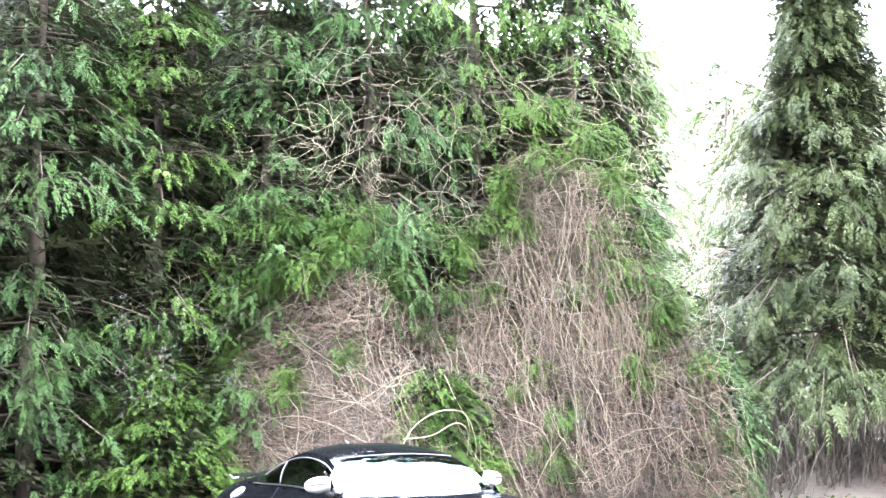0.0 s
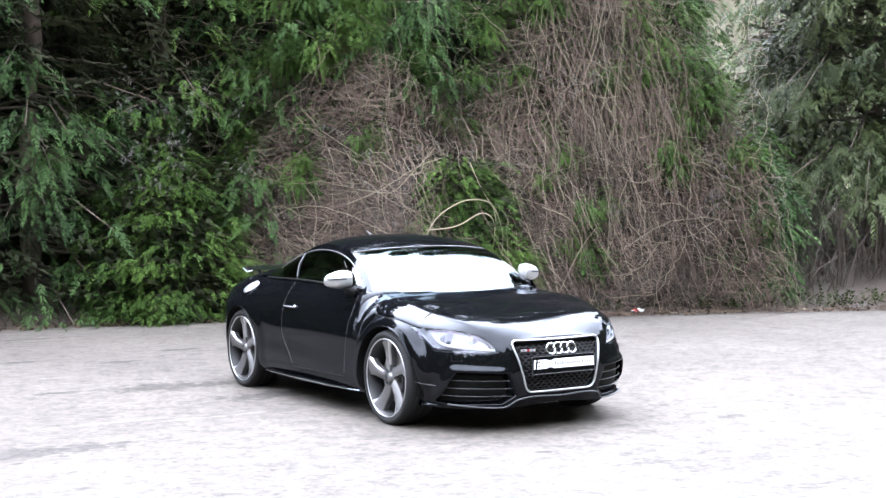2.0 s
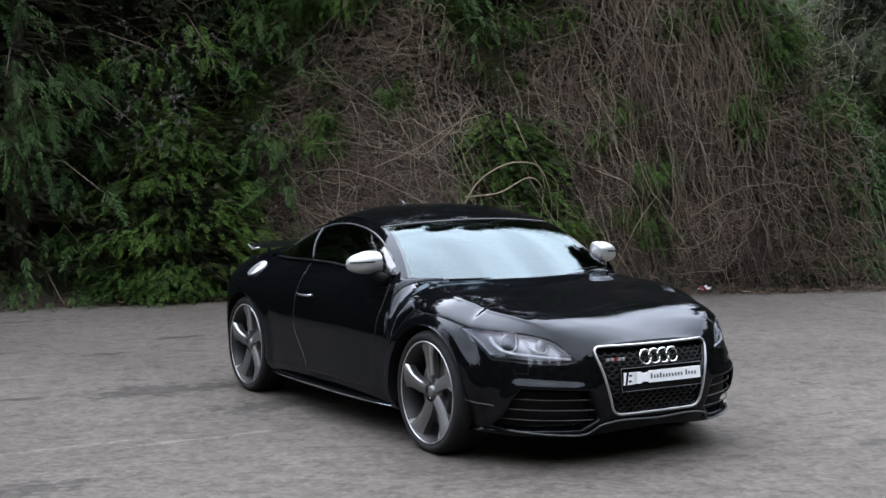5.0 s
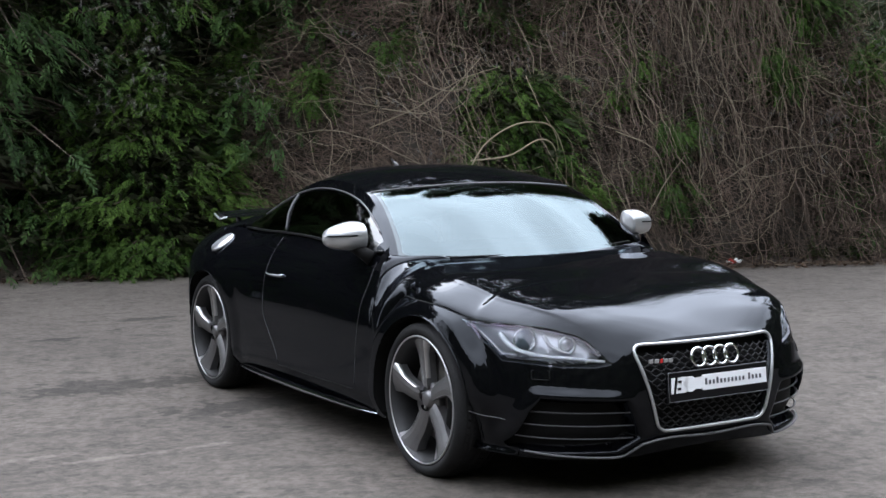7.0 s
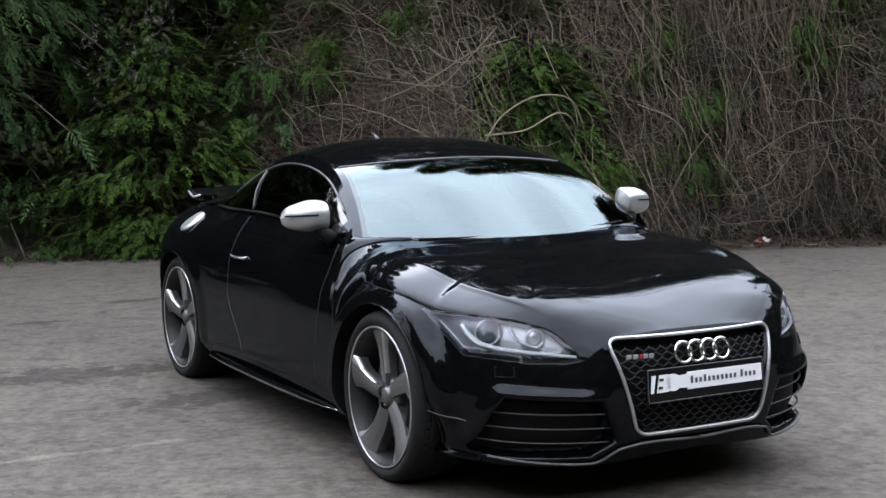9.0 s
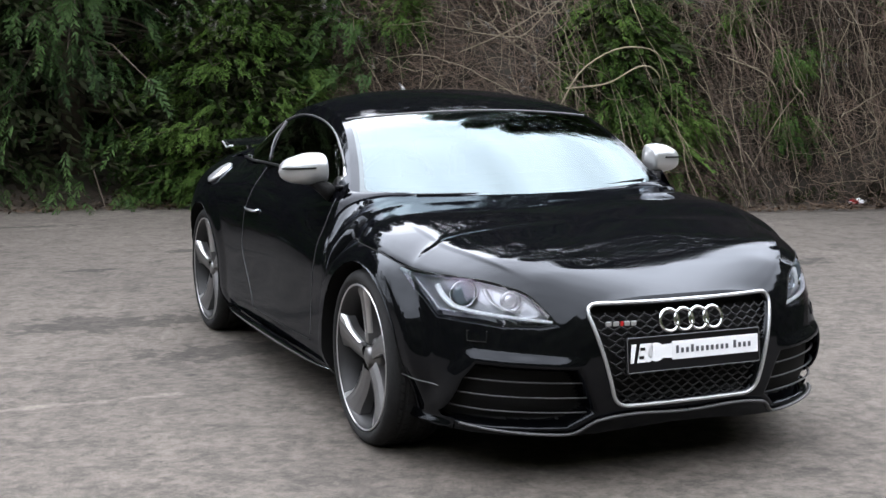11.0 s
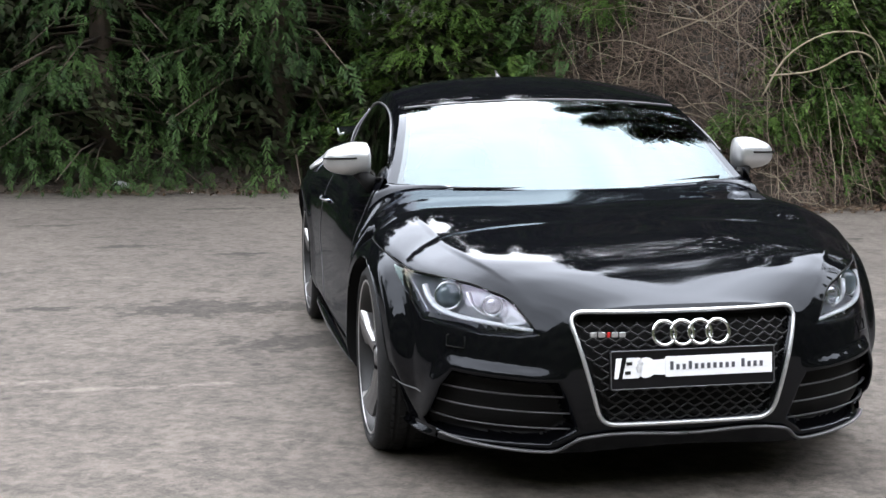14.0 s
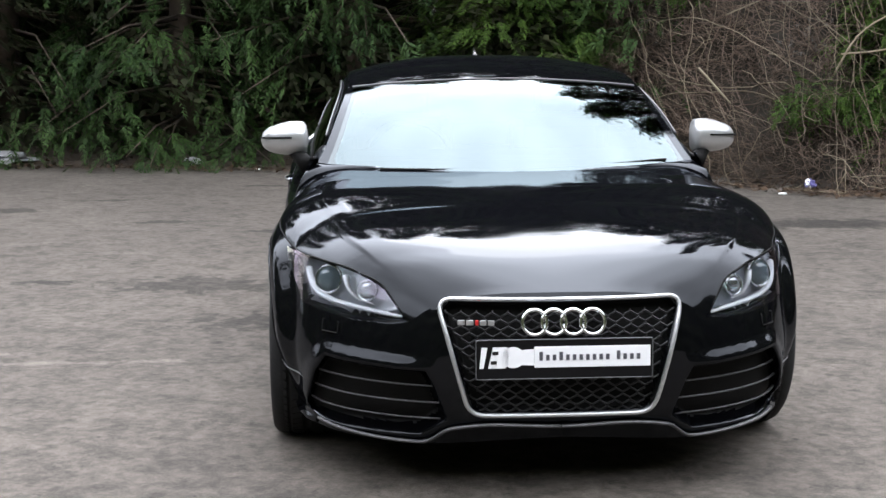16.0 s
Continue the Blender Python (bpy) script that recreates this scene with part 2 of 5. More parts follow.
LIP = plain("grey_lip", (0.09, 0.09, 0.095), 0.35, 0.3, grain=0.1)
STEEL = plain("brake_steel", (0.3, 0.29, 0.28), 0.4, 0.9, grain=0.2, scale=90)
WHITE = plain("white_plate", (0.83, 0.84, 0.86), 0.35, grain=0.03)
INK = plain("plate_ink", (0.07, 0.072, 0.085), 0.4, grain=0.05)
CANVAS = plain("grey_sheet", (0.22, 0.22, 0.23), 0.6, grain=0.2, scale=20)
RED = plain("red_badge", (0.5, 0.02, 0.02), 0.3, grain=0.05)
GLASS = glass("windscreen_glass", (0.09, 0.1, 0.1), 2.1, sheen=(0.44, 0.53, 0.56))
TINTED = glass("tinted_glass", (0.16, 0.19, 0.19), 1.75)
FRIT = glass("glass_frit", (0.012, 0.012, 0.012), 2.0, 0.03, sheen=(0.45, 0.5, 0.52))
LENS = glass("lamp_lens", (0.9, 0.92, 0.95), 1.65)
ln, ll = LENS.node_tree.nodes, LENS.node_tree.links
facing, film = ln.new("ShaderNodeLayerWeight"), ln.new("ShaderNodeValToRGB")
facing.inputs["Blend"].default_value = 0.5
for at_f, hue in ((0.15, (0.85, 0.75, 0.95, 1)), (0.32, (0.7, 0.95, 0.92, 1)), (0.48, (1.0, 0.92, 0.75, 1)), (0.62, (0.93, 0.8, 0.95, 1))):
    film.color_ramp.elements.new(at_f).color = hue
film.color_ramp.elements[0].color = (1, 1, 1, 1)
ll.new(facing.outputs["Facing"], film.inputs[0])
ll.new(film.outputs[0], ln["Glossy BSDF"].inputs["Color"])
PROJ = plain("projector_glass", (0.11, 0.14, 0.16), 0.05, 0.0, 0.5, spec=1.0)
REFLECT = plain("lamp_reflector", (0.4, 0.4, 0.43), 0.3, 0.8, grain=0.15, scale=30)
BULB = plain("lamp_bowl", (0.55, 0.55, 0.58), 0.2, 0.9, grain=0.05)
for film in (REFLECT, BULB):
    film.node_tree.nodes["Principled BSDF"].inputs["Thin Film Thickness"].default_value = 420
LED = plain("light_guide", (0.9, 0.92, 0.95), 0.2, grain=0.03)
SOIL = plain("leaf_soil", (0.042, 0.031, 0.023), 0.95, grain=0.5, scale=14, bump=1.0)
BARK = plain("bark", (0.085, 0.065, 0.05), 0.9, grain=0.4, scale=18, bump=0.8)
ARCH = foliage("bare_stem", (0.2, 0.17, 0.12), (0.3, 0.26, 0.19), 0.0, 0.7, 0.9)
BLUE = plain("blue_wrapper", (0.12, 0.11, 0.3), 0.4, grain=0.3, scale=60)
VINE = foliage("dead_vine", (0.03, 0.022, 0.017), (0.18, 0.134, 0.104), 0.0, 0.8, 0.9)
PALE = foliage("pale_stem", (0.12, 0.1, 0.075), (0.26, 0.22, 0.155), 0.0, 0.7, 0.9)
FLUFF = foliage("seed_fluff", (0.1, 0.095, 0.09), (0.24, 0.23, 0.215), 0.3, 0.9)
CEDAR = foliage("cedar_leaf", (0.009, 0.025, 0.009), (0.07, 0.124, 0.036))
FRESH = foliage("fresh_leaf", (0.015, 0.04, 0.01), (0.105, 0.17, 0.036))
OLIVE = foliage("olive_leaf", (0.01, 0.017, 0.006), (0.06, 0.077, 0.024))
DEAD = foliage("dead_leaf", (0.025, 0.016, 0.011), (0.1, 0.066, 0.042), 0.1)
# darker leaf colour that stands for the shade inside crowns and woods
INNER = foliage("shaded_foliage", (0.014, 0.018, 0.009), (0.045, 0.05, 0.025), 0.2)
# backing colour: the shade deep in trees and vines is put in the colour
CORE = plain("shaded_core", (0.034, 0.028, 0.021), 0.95, grain=0.6, scale=9, bump=1.0)
HAZY = plain("distant_bare_wood", (0.15, 0.14, 0.095), 0.9, grain=0.5, scale=5, bump=0.5)
SCRUB = foliage("dry_scrub", (0.05, 0.04, 0.033), (0.145, 0.124, 0.104), 0.1)


# ---- builders ----
def thing(name, label, category, place=(0, 0, 0), group="", kind=""):
    ob = new(name)
    ob.empty_display_size = 0.2
    ob.matrix_world = Matrix.Translation(place)
    return tagged(ob, label, category, group, kind)


def link_mesh(name, mesh, mat, parent=None, label=""):
    mesh.materials.clear()
    mesh.materials.append(mat)
    ob = new(name, mesh)
    ob.parent = parent
    if label:
        ob["label"] = label
    return ob


def raw(name, verts, faces, mat, parent=None, label="", smooth=True):
    mesh = bpy.data.meshes.new(name)
    mesh.from_pydata([tuple(map(float, v)) for v in verts], [], faces)
    mesh.validate()
    if smooth:
        mesh.polygons.foreach_set("use_smooth", [True] * len(mesh.polygons))
    mesh.update()
    return link_mesh(name, mesh, mat, parent, label)


def part(name, bm, mat, parent=None, label="", smooth=False):
    mesh = bpy.data.meshes.new(name)
    bm.to_mesh(mesh)
    bm.free()
    if smooth:
        mesh.polygons.foreach_set("use_smooth", [True] * len(mesh.polygons))
    return link_mesh(name, mesh, mat, parent, label)


def big(name, verts, quads, mat, parent=None, label=""):
    """A large mesh of quads from arrays."""
    verts, quads = np.asarray(verts, np.float32).reshape(-1, 3), np.asarray(quads, np.int32).reshape(-1, 4)
    mesh = bpy.data.meshes.new(name)
    mesh.vertices.add(len(verts))
    mesh.vertices.foreach_set("co", verts.ravel())
    mesh.loops.add(quads.size)
    mesh.loops.foreach_set("vertex_index", quads.ravel())
    mesh.polygons.add(len(quads))
    mesh.polygons.foreach_set("loop_start", np.arange(0, quads.size, 4, dtype=np.int32))
    mesh.update(calc_edges=True)
    return link_mesh(name, mesh, mat, parent, label)


def spline(knots, at):
    """Monotone-ish cubic through (t, value...) knots."""
    k = np.asarray(knots, float)
    t, v, at = k[:, 0], k[:, 1:], np.clip(np.asarray(at, float), k[0, 0], k[-1, 0])
    h = np.diff(t)[:, None]
    d = np.diff(v, axis=0) / h
    m = np.zeros_like(v)
    m[1:-1] = (d[:-1] * h[1:] + d[1:] * h[:-1]) / (h[1:] + h[:-1])
    m[1:-1] = np.where(d[:-1] * d[1:] <= 0, 0, m[1:-1])
    m[0], m[-1] = d[0], d[-1]
    i = np.clip(np.searchsorted(t, at, side="right") - 1, 0, len(t) - 2)
    hh = h[i]
    s = ((at - t[i])[:, None]) / hh
    out = (v[i] * (1 + 2 * s) * (1 - s) ** 2 + m[i] * hh * s * (1 - s) ** 2
           + v[i + 1] * s * s * (3 - 2 * s) + m[i + 1] * hh * s * s * (s - 1))
    return out[:, 0] if out.shape[1] == 1 else out


def chain(points, count):
    """Count points along a smooth curve through the given ones."""
    p = np.asarray(points, float)
    t = np.concatenate(([0], np.cumsum(np.linalg.norm(np.diff(p, axis=0), axis=1))))
    return spline(np.column_stack((t, p)), np.linspace(0, t[-1], count))


def step(v, a, z):
    s = np.clip((np.asarray(v, float) - a) / (z - a), 0, 1)
    return s * s * (3 - 2 * s)


def grid_faces(n, m, keep=None):
    i, j = np.meshgrid(np.arange(n - 1), np.arange(m - 1), indexing="ij")
    a = i * m + j
    q = np.stack((a, a + 1, a + m + 1, a + m), -1)
    return q[keep] if keep is not None else q.reshape(-1, 4)


def sheet(name, pts, mat, parent, keep=None, sides=(1, -1), label="", thick=0.0):
    """A smooth sheet from a grid of points of one half of the car, on the sides asked for."""
    n, m = pts.shape[:2]
    f = grid_faces(n, m, keep)
    used = np.unique(f)
    back_to = np.full(n * m, -1)
    back_to[used] = np.arange(len(used))
    v, f = pts.reshape(-1, 3)[used], back_to[f]
    vs, fs = [], []
    for k, side in enumerate(sides):
        vs.append(v * np.array((side, 1, 1)))
        fs.append((f if side > 0 else f[:, ::-1]) + k * len(v))
    f0 = f
    nrm = np.cross(v[f0[:, 2]] - v[f0[:, 0]], v[f0[:, 3]] - v[f0[:, 1]])
    mid = v[f0].mean(1)
    out = mid - np.column_stack((0 * mid[:, 0], np.clip(mid[:, 1], -1.2, 1.2), np.full(len(mid), 0.45)))
    if (nrm * out).sum() < 0:
        fs = [k[:, ::-1] for k in fs]
    ob = raw(name, np.concatenate(vs), np.concatenate(fs).tolist(), mat, parent, label)
    bm = bmesh.new()
    bm.from_mesh(ob.data)
    bmesh.ops.remove_doubles(bm, verts=bm.verts, dist=0.0004)
    bm.to_mesh(ob.data)
    bm.free()
    ob.data.polygons.foreach_set("use_smooth", [True] * len(ob.data.polygons))
    if thick:
        mod = ob.modifiers.new("thickness", "SOLIDIFY")
        mod.thickness, mod.offset, mod.use_rim = thick, -1, False
    return ob


def tube(name, points, radius, mat, parent=None, sides=8, closed=False, flat=1.0, label="", up=(0, 0, 1)):
    """A round or flattened bar along points."""
    v, f = tube_data(points, radius, sides, closed, flat, up)
    return raw(name, v, f, mat, parent, label)


def tube_data(points, radius, sides=8, closed=False, flat=1.0, up=(0, 0, 1)):
    p = np.asarray(points, float)
    n = len(p)
    r = np.broadcast_to(np.asarray(radius, float), (n,))
    tan = np.roll(p, -1, 0) - np.roll(p, 1, 0) if closed else np.gradient(p, axis=0)
    tan /= np.linalg.norm(tan, axis=1)[:, None] + 1e-9
    a = np.cross(tan, np.asarray(up, float))
    bad = np.linalg.norm(a, axis=1) < 1e-3
    a[bad] = np.cross(tan[bad], (1, 0.1, 0))
    a /= np.linalg.norm(a, axis=1)[:, None]
    c = np.cross(a, tan)
    ang = np.linspace(0, 2 * np.pi, sides, endpoint=False)
    ring = a[:, None] * np.cos(ang)[None, :, None] + c[:, None] * np.sin(ang)[None, :, None] * flat
    v = (p[:, None] + ring * r[:, None, None]).reshape(-1, 3)
    f = []
    for i in range(n if closed else n - 1):
        k = (i + 1) % n
        f += [(i * sides + j, i * sides + (j + 1) % sides, k * sides + (j + 1) % sides, k * sides + j) for j in range(sides)]
    if not closed:
        f += [tuple(range(sides))[::-1], tuple((n - 1) * sides + j for j in range(sides))]
    return v, f


def lathe(profile, count=64):
    """Turn (radius, x) pairs about the x axis: vertices and faces."""
    pr = np.asarray(profile, float)
    ang = np.linspace(0, 2 * np.pi, count, endpoint=False)
    v = np.stack((np.broadcast_to(pr[None, :, 1], (count, len(pr))),
                  pr[None, :, 0] * np.cos(ang)[:, None], pr[None, :, 0] * np.sin(ang)[:, None]), -1).reshape(-1, 3)
    k = len(pr)
    f = [(i * k + j, i * k + j + 1, (i + 1) % count * k + j + 1, (i + 1) % count * k + j) for i in range(count) for j in range(k - 1)]
    return v, f


def box(size, at=(0, 0, 0), bevel=0.0, segments=2):
    bm = bmesh.new()
    bmesh.ops.create_cube(bm, size=1, matrix=Matrix.Translation(at) @ Matrix.Diagonal((*size, 1)))
    if bevel:
        bmesh.ops.bevel(bm, geom=bm.edges[:], offset=bevel, segments=segments, affect="EDGES", profile=0.5)
    return bm


def ball(radii, at=(0, 0, 0), u=24, v=16):
    bm = bmesh.new()
    bmesh.ops.create_uvsphere(bm, u_segments=u, v_segments=v, radius=1, matrix=Matrix.Translation(at) @ Matrix.Diagonal((*radii, 1)))
    return bm


# ---- plants ----
def frond(rng, pairs=8, sag=0.45):
    """Quads of one feathery spray, 1 m long, along x: short pointed branchlets, close set."""
    quads = []
    for i in range(pairs):
        s = (i + 0.3) / pairs
        reach = 0.26 * (1 - 0.55 * s) + 0.05
        for side in (-1, 1):
            a = radians(rng.uniform(22, 46)) * side
            L, w = reach * rng.uniform(0.8, 1.25), rng.uniform(0.19, 0.28) / pairs
            base = np.array((s, 0, -sag * s * s))
            d = np.array((math.cos(a), math.sin(a), -0.35 * sag - 0.35 * rng.random()))
            d /= np.linalg.norm(d)
            side_way = np.array((-d[1], d[0], rng.uniform(-0.45, 0.45)))
            quads.append((base, base + d * L * 0.42 + side_way * w, base + d * L, base + d * L * 0.36 - side_way * w))
    tip = np.array((1.0, 0, -sag))
    quads.append((tip * 0.72, tip * 0.86 + (0, 0.03, 0), tip * 1.14, tip * 0.86 - (0, 0.03, 0)))
    return np.array(quads)


def place(quads, at, way, size, roll):
    """Copies of one spray at many places, as vertices (n, q, 4, 3)."""
    x = way / np.linalg.norm(way, axis=1)[:, None]
    y = np.cross((0, 0, 1.0), x)
    y /= np.linalg.norm(y, axis=1)[:, None] + 1e-6
    z = np.cross(x, y)
    c, s = np.cos(roll)[:, None], np.sin(roll)[:, None]
    y, z = y * c + z * s, z * c - y * s
    q = quads.reshape(-1, 3)
    v = at[:, None] + size[:, None, None] * (x[:, None] * q[None, :, :1] + y[:, None] * q[None, :, 1:2] + z[:, None] * q[None, :, 2:])
    return v.reshape(-1, 3)


def sprays(name, at, way, size, mat, parent, rng, pairs=8, sag=0.45, kinds=7, label=""):
    at, way, size = (np.asarray(k, float) for k in (at, way, size))
    out = []
    for k in range(kinds):
        sel = slice(k, None, kinds)
        if len(at[sel]):
            out.append(place(frond(rng, pairs, sag), at[sel], way[sel], size[sel], rng.uniform(-0.45, 0.45, len(at[sel]))))
    v = np.concatenate(out)
    return big(name, v, np.arange(len(v)).reshape(-1, 4), mat, parent, label)


def crown_points(rng, height, radius, low, boughs, per, droop, power=1.5, spread=0.28, leaf=1.0):
    at, way, size, limbs = [], [], [], []
    for _ in range(boughs):
        h = low + (height - low) * rng.random() ** 1.25
        k = (h - low) / (height - low)
        reach = radius * (1 - k ** power) * rng.uniform(0.62, 1.15) + 0.12
        a = rng.uniform(0, 2 * math.pi)
        out = np.array((math.cos(a), math.sin(a), 0))
        side = np.array((-out[1], out[0], 0))
        limbs.append((h, out * reach, droop * reach * rng.uniform(0.2, 0.6)))
        for _ in range(per):
            s = rng.uniform(0.45, 1.0)
            off = rng.normal(0, spread)
            p = out * reach * s + side * off + (0, 0, h - limbs[-1][2] * s * s - 0.35 * off * off + rng.normal(0, 0.06))
            t = np.clip(off * 1.9 + rng.normal(0, 0.35), -1.2, 1.2)
            w = out * math.cos(t) + side * math.sin(t) - np.array((0, 0, droop * rng.uniform(0.35, 1.5)))
            p[2] = max(p[2], 0.12)
            at.append(p), way.append(w), size.append(rng.uniform(0.22, 0.5) * leaf)
    return at, way, size, limbs


def conifer(name, label, category, seed, height, radius, mat, low=0.25, boughs=150, per=14, droop=0.6, pairs=8, core=0.5, power=1.5, group="", leaf=1.0, spread=0.28):
    """Trunk, limbs, an inner mass of sprays with shade in their colour, and a crown of hanging sprays."""
    rng = np.random.default_rng(seed)
    tree = thing(name, label, category, group=group)
    tp = np.array([(rng.normal(0, 0.03), rng.normal(0, 0.03), z) for z in np.linspace(-0.05, height * 0.97, 9)])
    tube("trunk", tp, np.linspace(0.05 + height * 0.012, 0.015, 9), BARK, tree, 10)
    at, way, size, limbs = crown_points(rng, height, radius, low, boughs, per, droop, power, spread, leaf)
    vs, fs, k = [], [], 0
    for h, out, sag in limbs:
        if h < height * 0.9:
            v, f = tube_data([(0, 0, h + 0.1), out * 0.5 + (0, 0, h), out * 0.95 + (0, 0, h - sag)], (0.022, 0.014, 0.004), 4)
            vs.append(v), fs.extend(tuple(i + k for i in q) for q in f)
            k += len(v)
    raw("branch_work", np.concatenate(vs), fs, BARK, tree)["kind"] = "stuff"
    # inner sprays, coloured darker than the crown for the shade inside it
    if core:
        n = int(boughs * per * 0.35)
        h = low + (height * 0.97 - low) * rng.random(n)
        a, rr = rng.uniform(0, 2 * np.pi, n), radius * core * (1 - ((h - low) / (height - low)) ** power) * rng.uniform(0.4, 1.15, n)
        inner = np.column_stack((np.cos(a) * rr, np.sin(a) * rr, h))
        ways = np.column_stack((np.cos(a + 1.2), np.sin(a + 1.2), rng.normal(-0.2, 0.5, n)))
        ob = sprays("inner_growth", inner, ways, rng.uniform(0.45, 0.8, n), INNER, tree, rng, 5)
    sprays("crown", at, way, size, mat, tree, rng, pairs)
    return tree


FOOT_X = np.linspace(-14, 40, 1600)
FOOT_Y = spline([(-14, 10.2), (-4.2, 8.7), (-1.4, 8.1), (0.3, 7.85), (1.7, 7.5), (2.3, 7.1), (2.8, 6.3), (3.3, 5.65), (4.8, 5.35), (6.4, 5.0), (8.0, 4.35), (10.0, 3.5), (16, 1.5), (40, -6)], FOOT_X)
LEAN_X = np.linspace(2.0, 9.0, 300)
LEAN_Y = spline([(2.0, 0.5), (4.0, 0.62), (5.2, 0.55), (6.2, 0.28), (9.0, 0.25)], LEAN_X)


def hedge_front(x):
    """The front foot of the overgrown bank along x."""
    return np.interp(np.atleast_1d(x), FOOT_X, FOOT_Y)


def mound(x, z):
    """The leaning face of the vine-covered bank."""
    lean = np.interp(np.atleast_1d(x), LEAN_X, LEAN_Y)
    return hedge_front(x) + lean * np.minimum(z, 2.6) + 0.12 * np.maximum(np.asarray(z) - 2.6, 0)


def mound_top(x):
    return spline([(2.0, 1.2), (2.7, 3.1), (3.6, 3.7), (4.6, 3.2), (5.5, 3.6), (6.2, 5.6), (7.0, 5.2), (7.8, 3.6), (8.6, 2.2), (9.0, 1.0)], np.atleast_1d(x))


# ---- ground ----
gx = np.concatenate(([-400, -120, -40], np.linspace(-16, 20, 73), [40, 120, 400]))
gy = np.concatenate(([-400, -120, -40], np.linspace(-16, 16, 65), [40, 120, 400]))
GX, GY = np.meshgrid(gx, gy, indexing="ij")
foot = hedge_front(GX.ravel()).reshape(GX.shape)
GZ = np.where(GY > foot + 0.35, 0.06 + 0.10 * np.clip(GY - foot - 0.35, 0, 4), 0.0)
GZ = np.where((np.abs(GX) > 30) | (np.abs(GY) > 30), 0.0, GZ)
tagged(raw("ground", np.stack((GX, GY, GZ), -1).reshape(-1, 3), grid_faces(len(gx), len(gy)).tolist(), ASPHALT),
       "worn pale grey asphalt yard with dark stains", "ground", kind="structure")

rng = np.random.default_rng(5)
ex = np.linspace(-14, 20, 140)
ef = hedge_front(ex)
edge_pts = np.stack([np.stack((ex, ef + off + (0.1 * np.array([noise.noise((x * 2.1, off, 3)) for x in ex]) if off < 0.5 else 0),
                               np.full_like(ex, h) + 0.05 * np.array([noise.noise((x * 1.7, off * 3, 8)) for x in ex]) * (off > 0.2)), -1)
                     for off, h in ((-0.12, -0.02), (0.0, 0.012), (0.25, 0.05), (0.6, 0.12), (1.2, 0.24), (2.5, 0.5), (6.0, 1.0))], 1)
tagged(raw("verge", edge_pts.reshape(-1, 3), grid_faces(140, 7).tolist(), SOIL), "brown verge of soil and dead leaves", "verge", kind="structure")

# ---- conifers of the boundary ----
first = []
for k, (h, r, mat, lab) in enumerate(((12.0, 1.75, CEDAR, "tall dark green cypress with drooping feathery sprays"),
                                      (12.8, 1.65, FRESH, "tall fresh green cypress with drooping sprays"),
                                      (11.2, 1.85, CEDAR, "broad dark green cypress reaching down to the ground"))):
    first.append(conifer("cypress_tree", lab, "tree", 20 + k, h, r, mat, boughs=240, per=17, pairs=9, power=3.2, core=0.62, leaf=0.9, group="boundary trees"))
rows = ((-8.8, 10.9, 1, 0.95), (-6.6, 10.5, 0, 0.9), (-4.5, 10.1, 2, 0.98), (-2.4, 9.7, 0, 0.92), (-0.4, 9.4, 2, 0.96), (1.5, 9.5, 1, 0.84), (3.2, 9.1, 0, 0.93),
        (4.8, 8.6, 2, 1.25), (6.4, 7.9, 1, 1.32), (7.9, 7.2, 1, 1.2), (9.1, 7.9, 0, 0.95))
seen_kind = set()
for i, (x, y, k, tall) in enumerate(rows):
    m = pose(x, y, 0.0, 0, 0, 67 * i) @ Matrix.Diagonal((1, 1, tall, 1))
    if k in seen_kind:
        copy_thing(first[k], m)
    else:
        first[k].matrix_world = m
        seen_kind.add(k)

# added sheet behind the row: closes sky gaps, its dark colour stands for shade
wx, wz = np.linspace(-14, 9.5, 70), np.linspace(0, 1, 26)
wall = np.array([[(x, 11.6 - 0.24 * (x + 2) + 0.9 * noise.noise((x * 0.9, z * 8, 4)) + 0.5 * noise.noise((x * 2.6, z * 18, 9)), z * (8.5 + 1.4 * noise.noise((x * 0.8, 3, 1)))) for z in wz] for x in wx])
tagged(raw("thicket", wall.reshape(-1, 3), grid_faces(70, 26).tolist(), CORE), "added dark sheet behind the tree row that closes gaps to the sky", "thicket", kind="stuff")

bush = conifer("cypress_bush", "young bright green cypress bush in front of the trees", "bush", 31, 2.35, 1.3, FRESH, 0.05, 150, 30, 0.12, 9, 0.62, 2.6, leaf=0.72, spread=0.2)
bush.matrix_world = pose(1.3, 8.55, 0)
bush = conifer("cypress_bush", "small green cypress bush among dead vines", "bush", 32, 2.1, 0.95, FRESH, 0.25, 100, 24, 0.2, 9, 0.6, 2.4, leaf=0.75)
bush.matrix_world = pose(4.78, 6.6, 0.1)
bush = conifer("cypress_bush", "dark green evergreen clump beside the gap", "bush", 33, 2.7, 0.75, CEDAR, 0.4, 80, 26, 0.5, 6, 0.6, 3.0)
bush.matrix_world = pose(8.75, 5.35, 0.1)
spruce = conifer("spruce_tree", "tall olive green spruce with hanging boughs", "tree", 41, 11.8, 3.9, OLIVE, 2.5, 270, 36, 0.75, 8, 0.55, 0.85, leaf=1.1, spread=0.3)
spruce.matrix_world = pose(13.4, 6.6, 0) @ Matrix.Diagonal((1.1, 1.1, 0.88, 1))

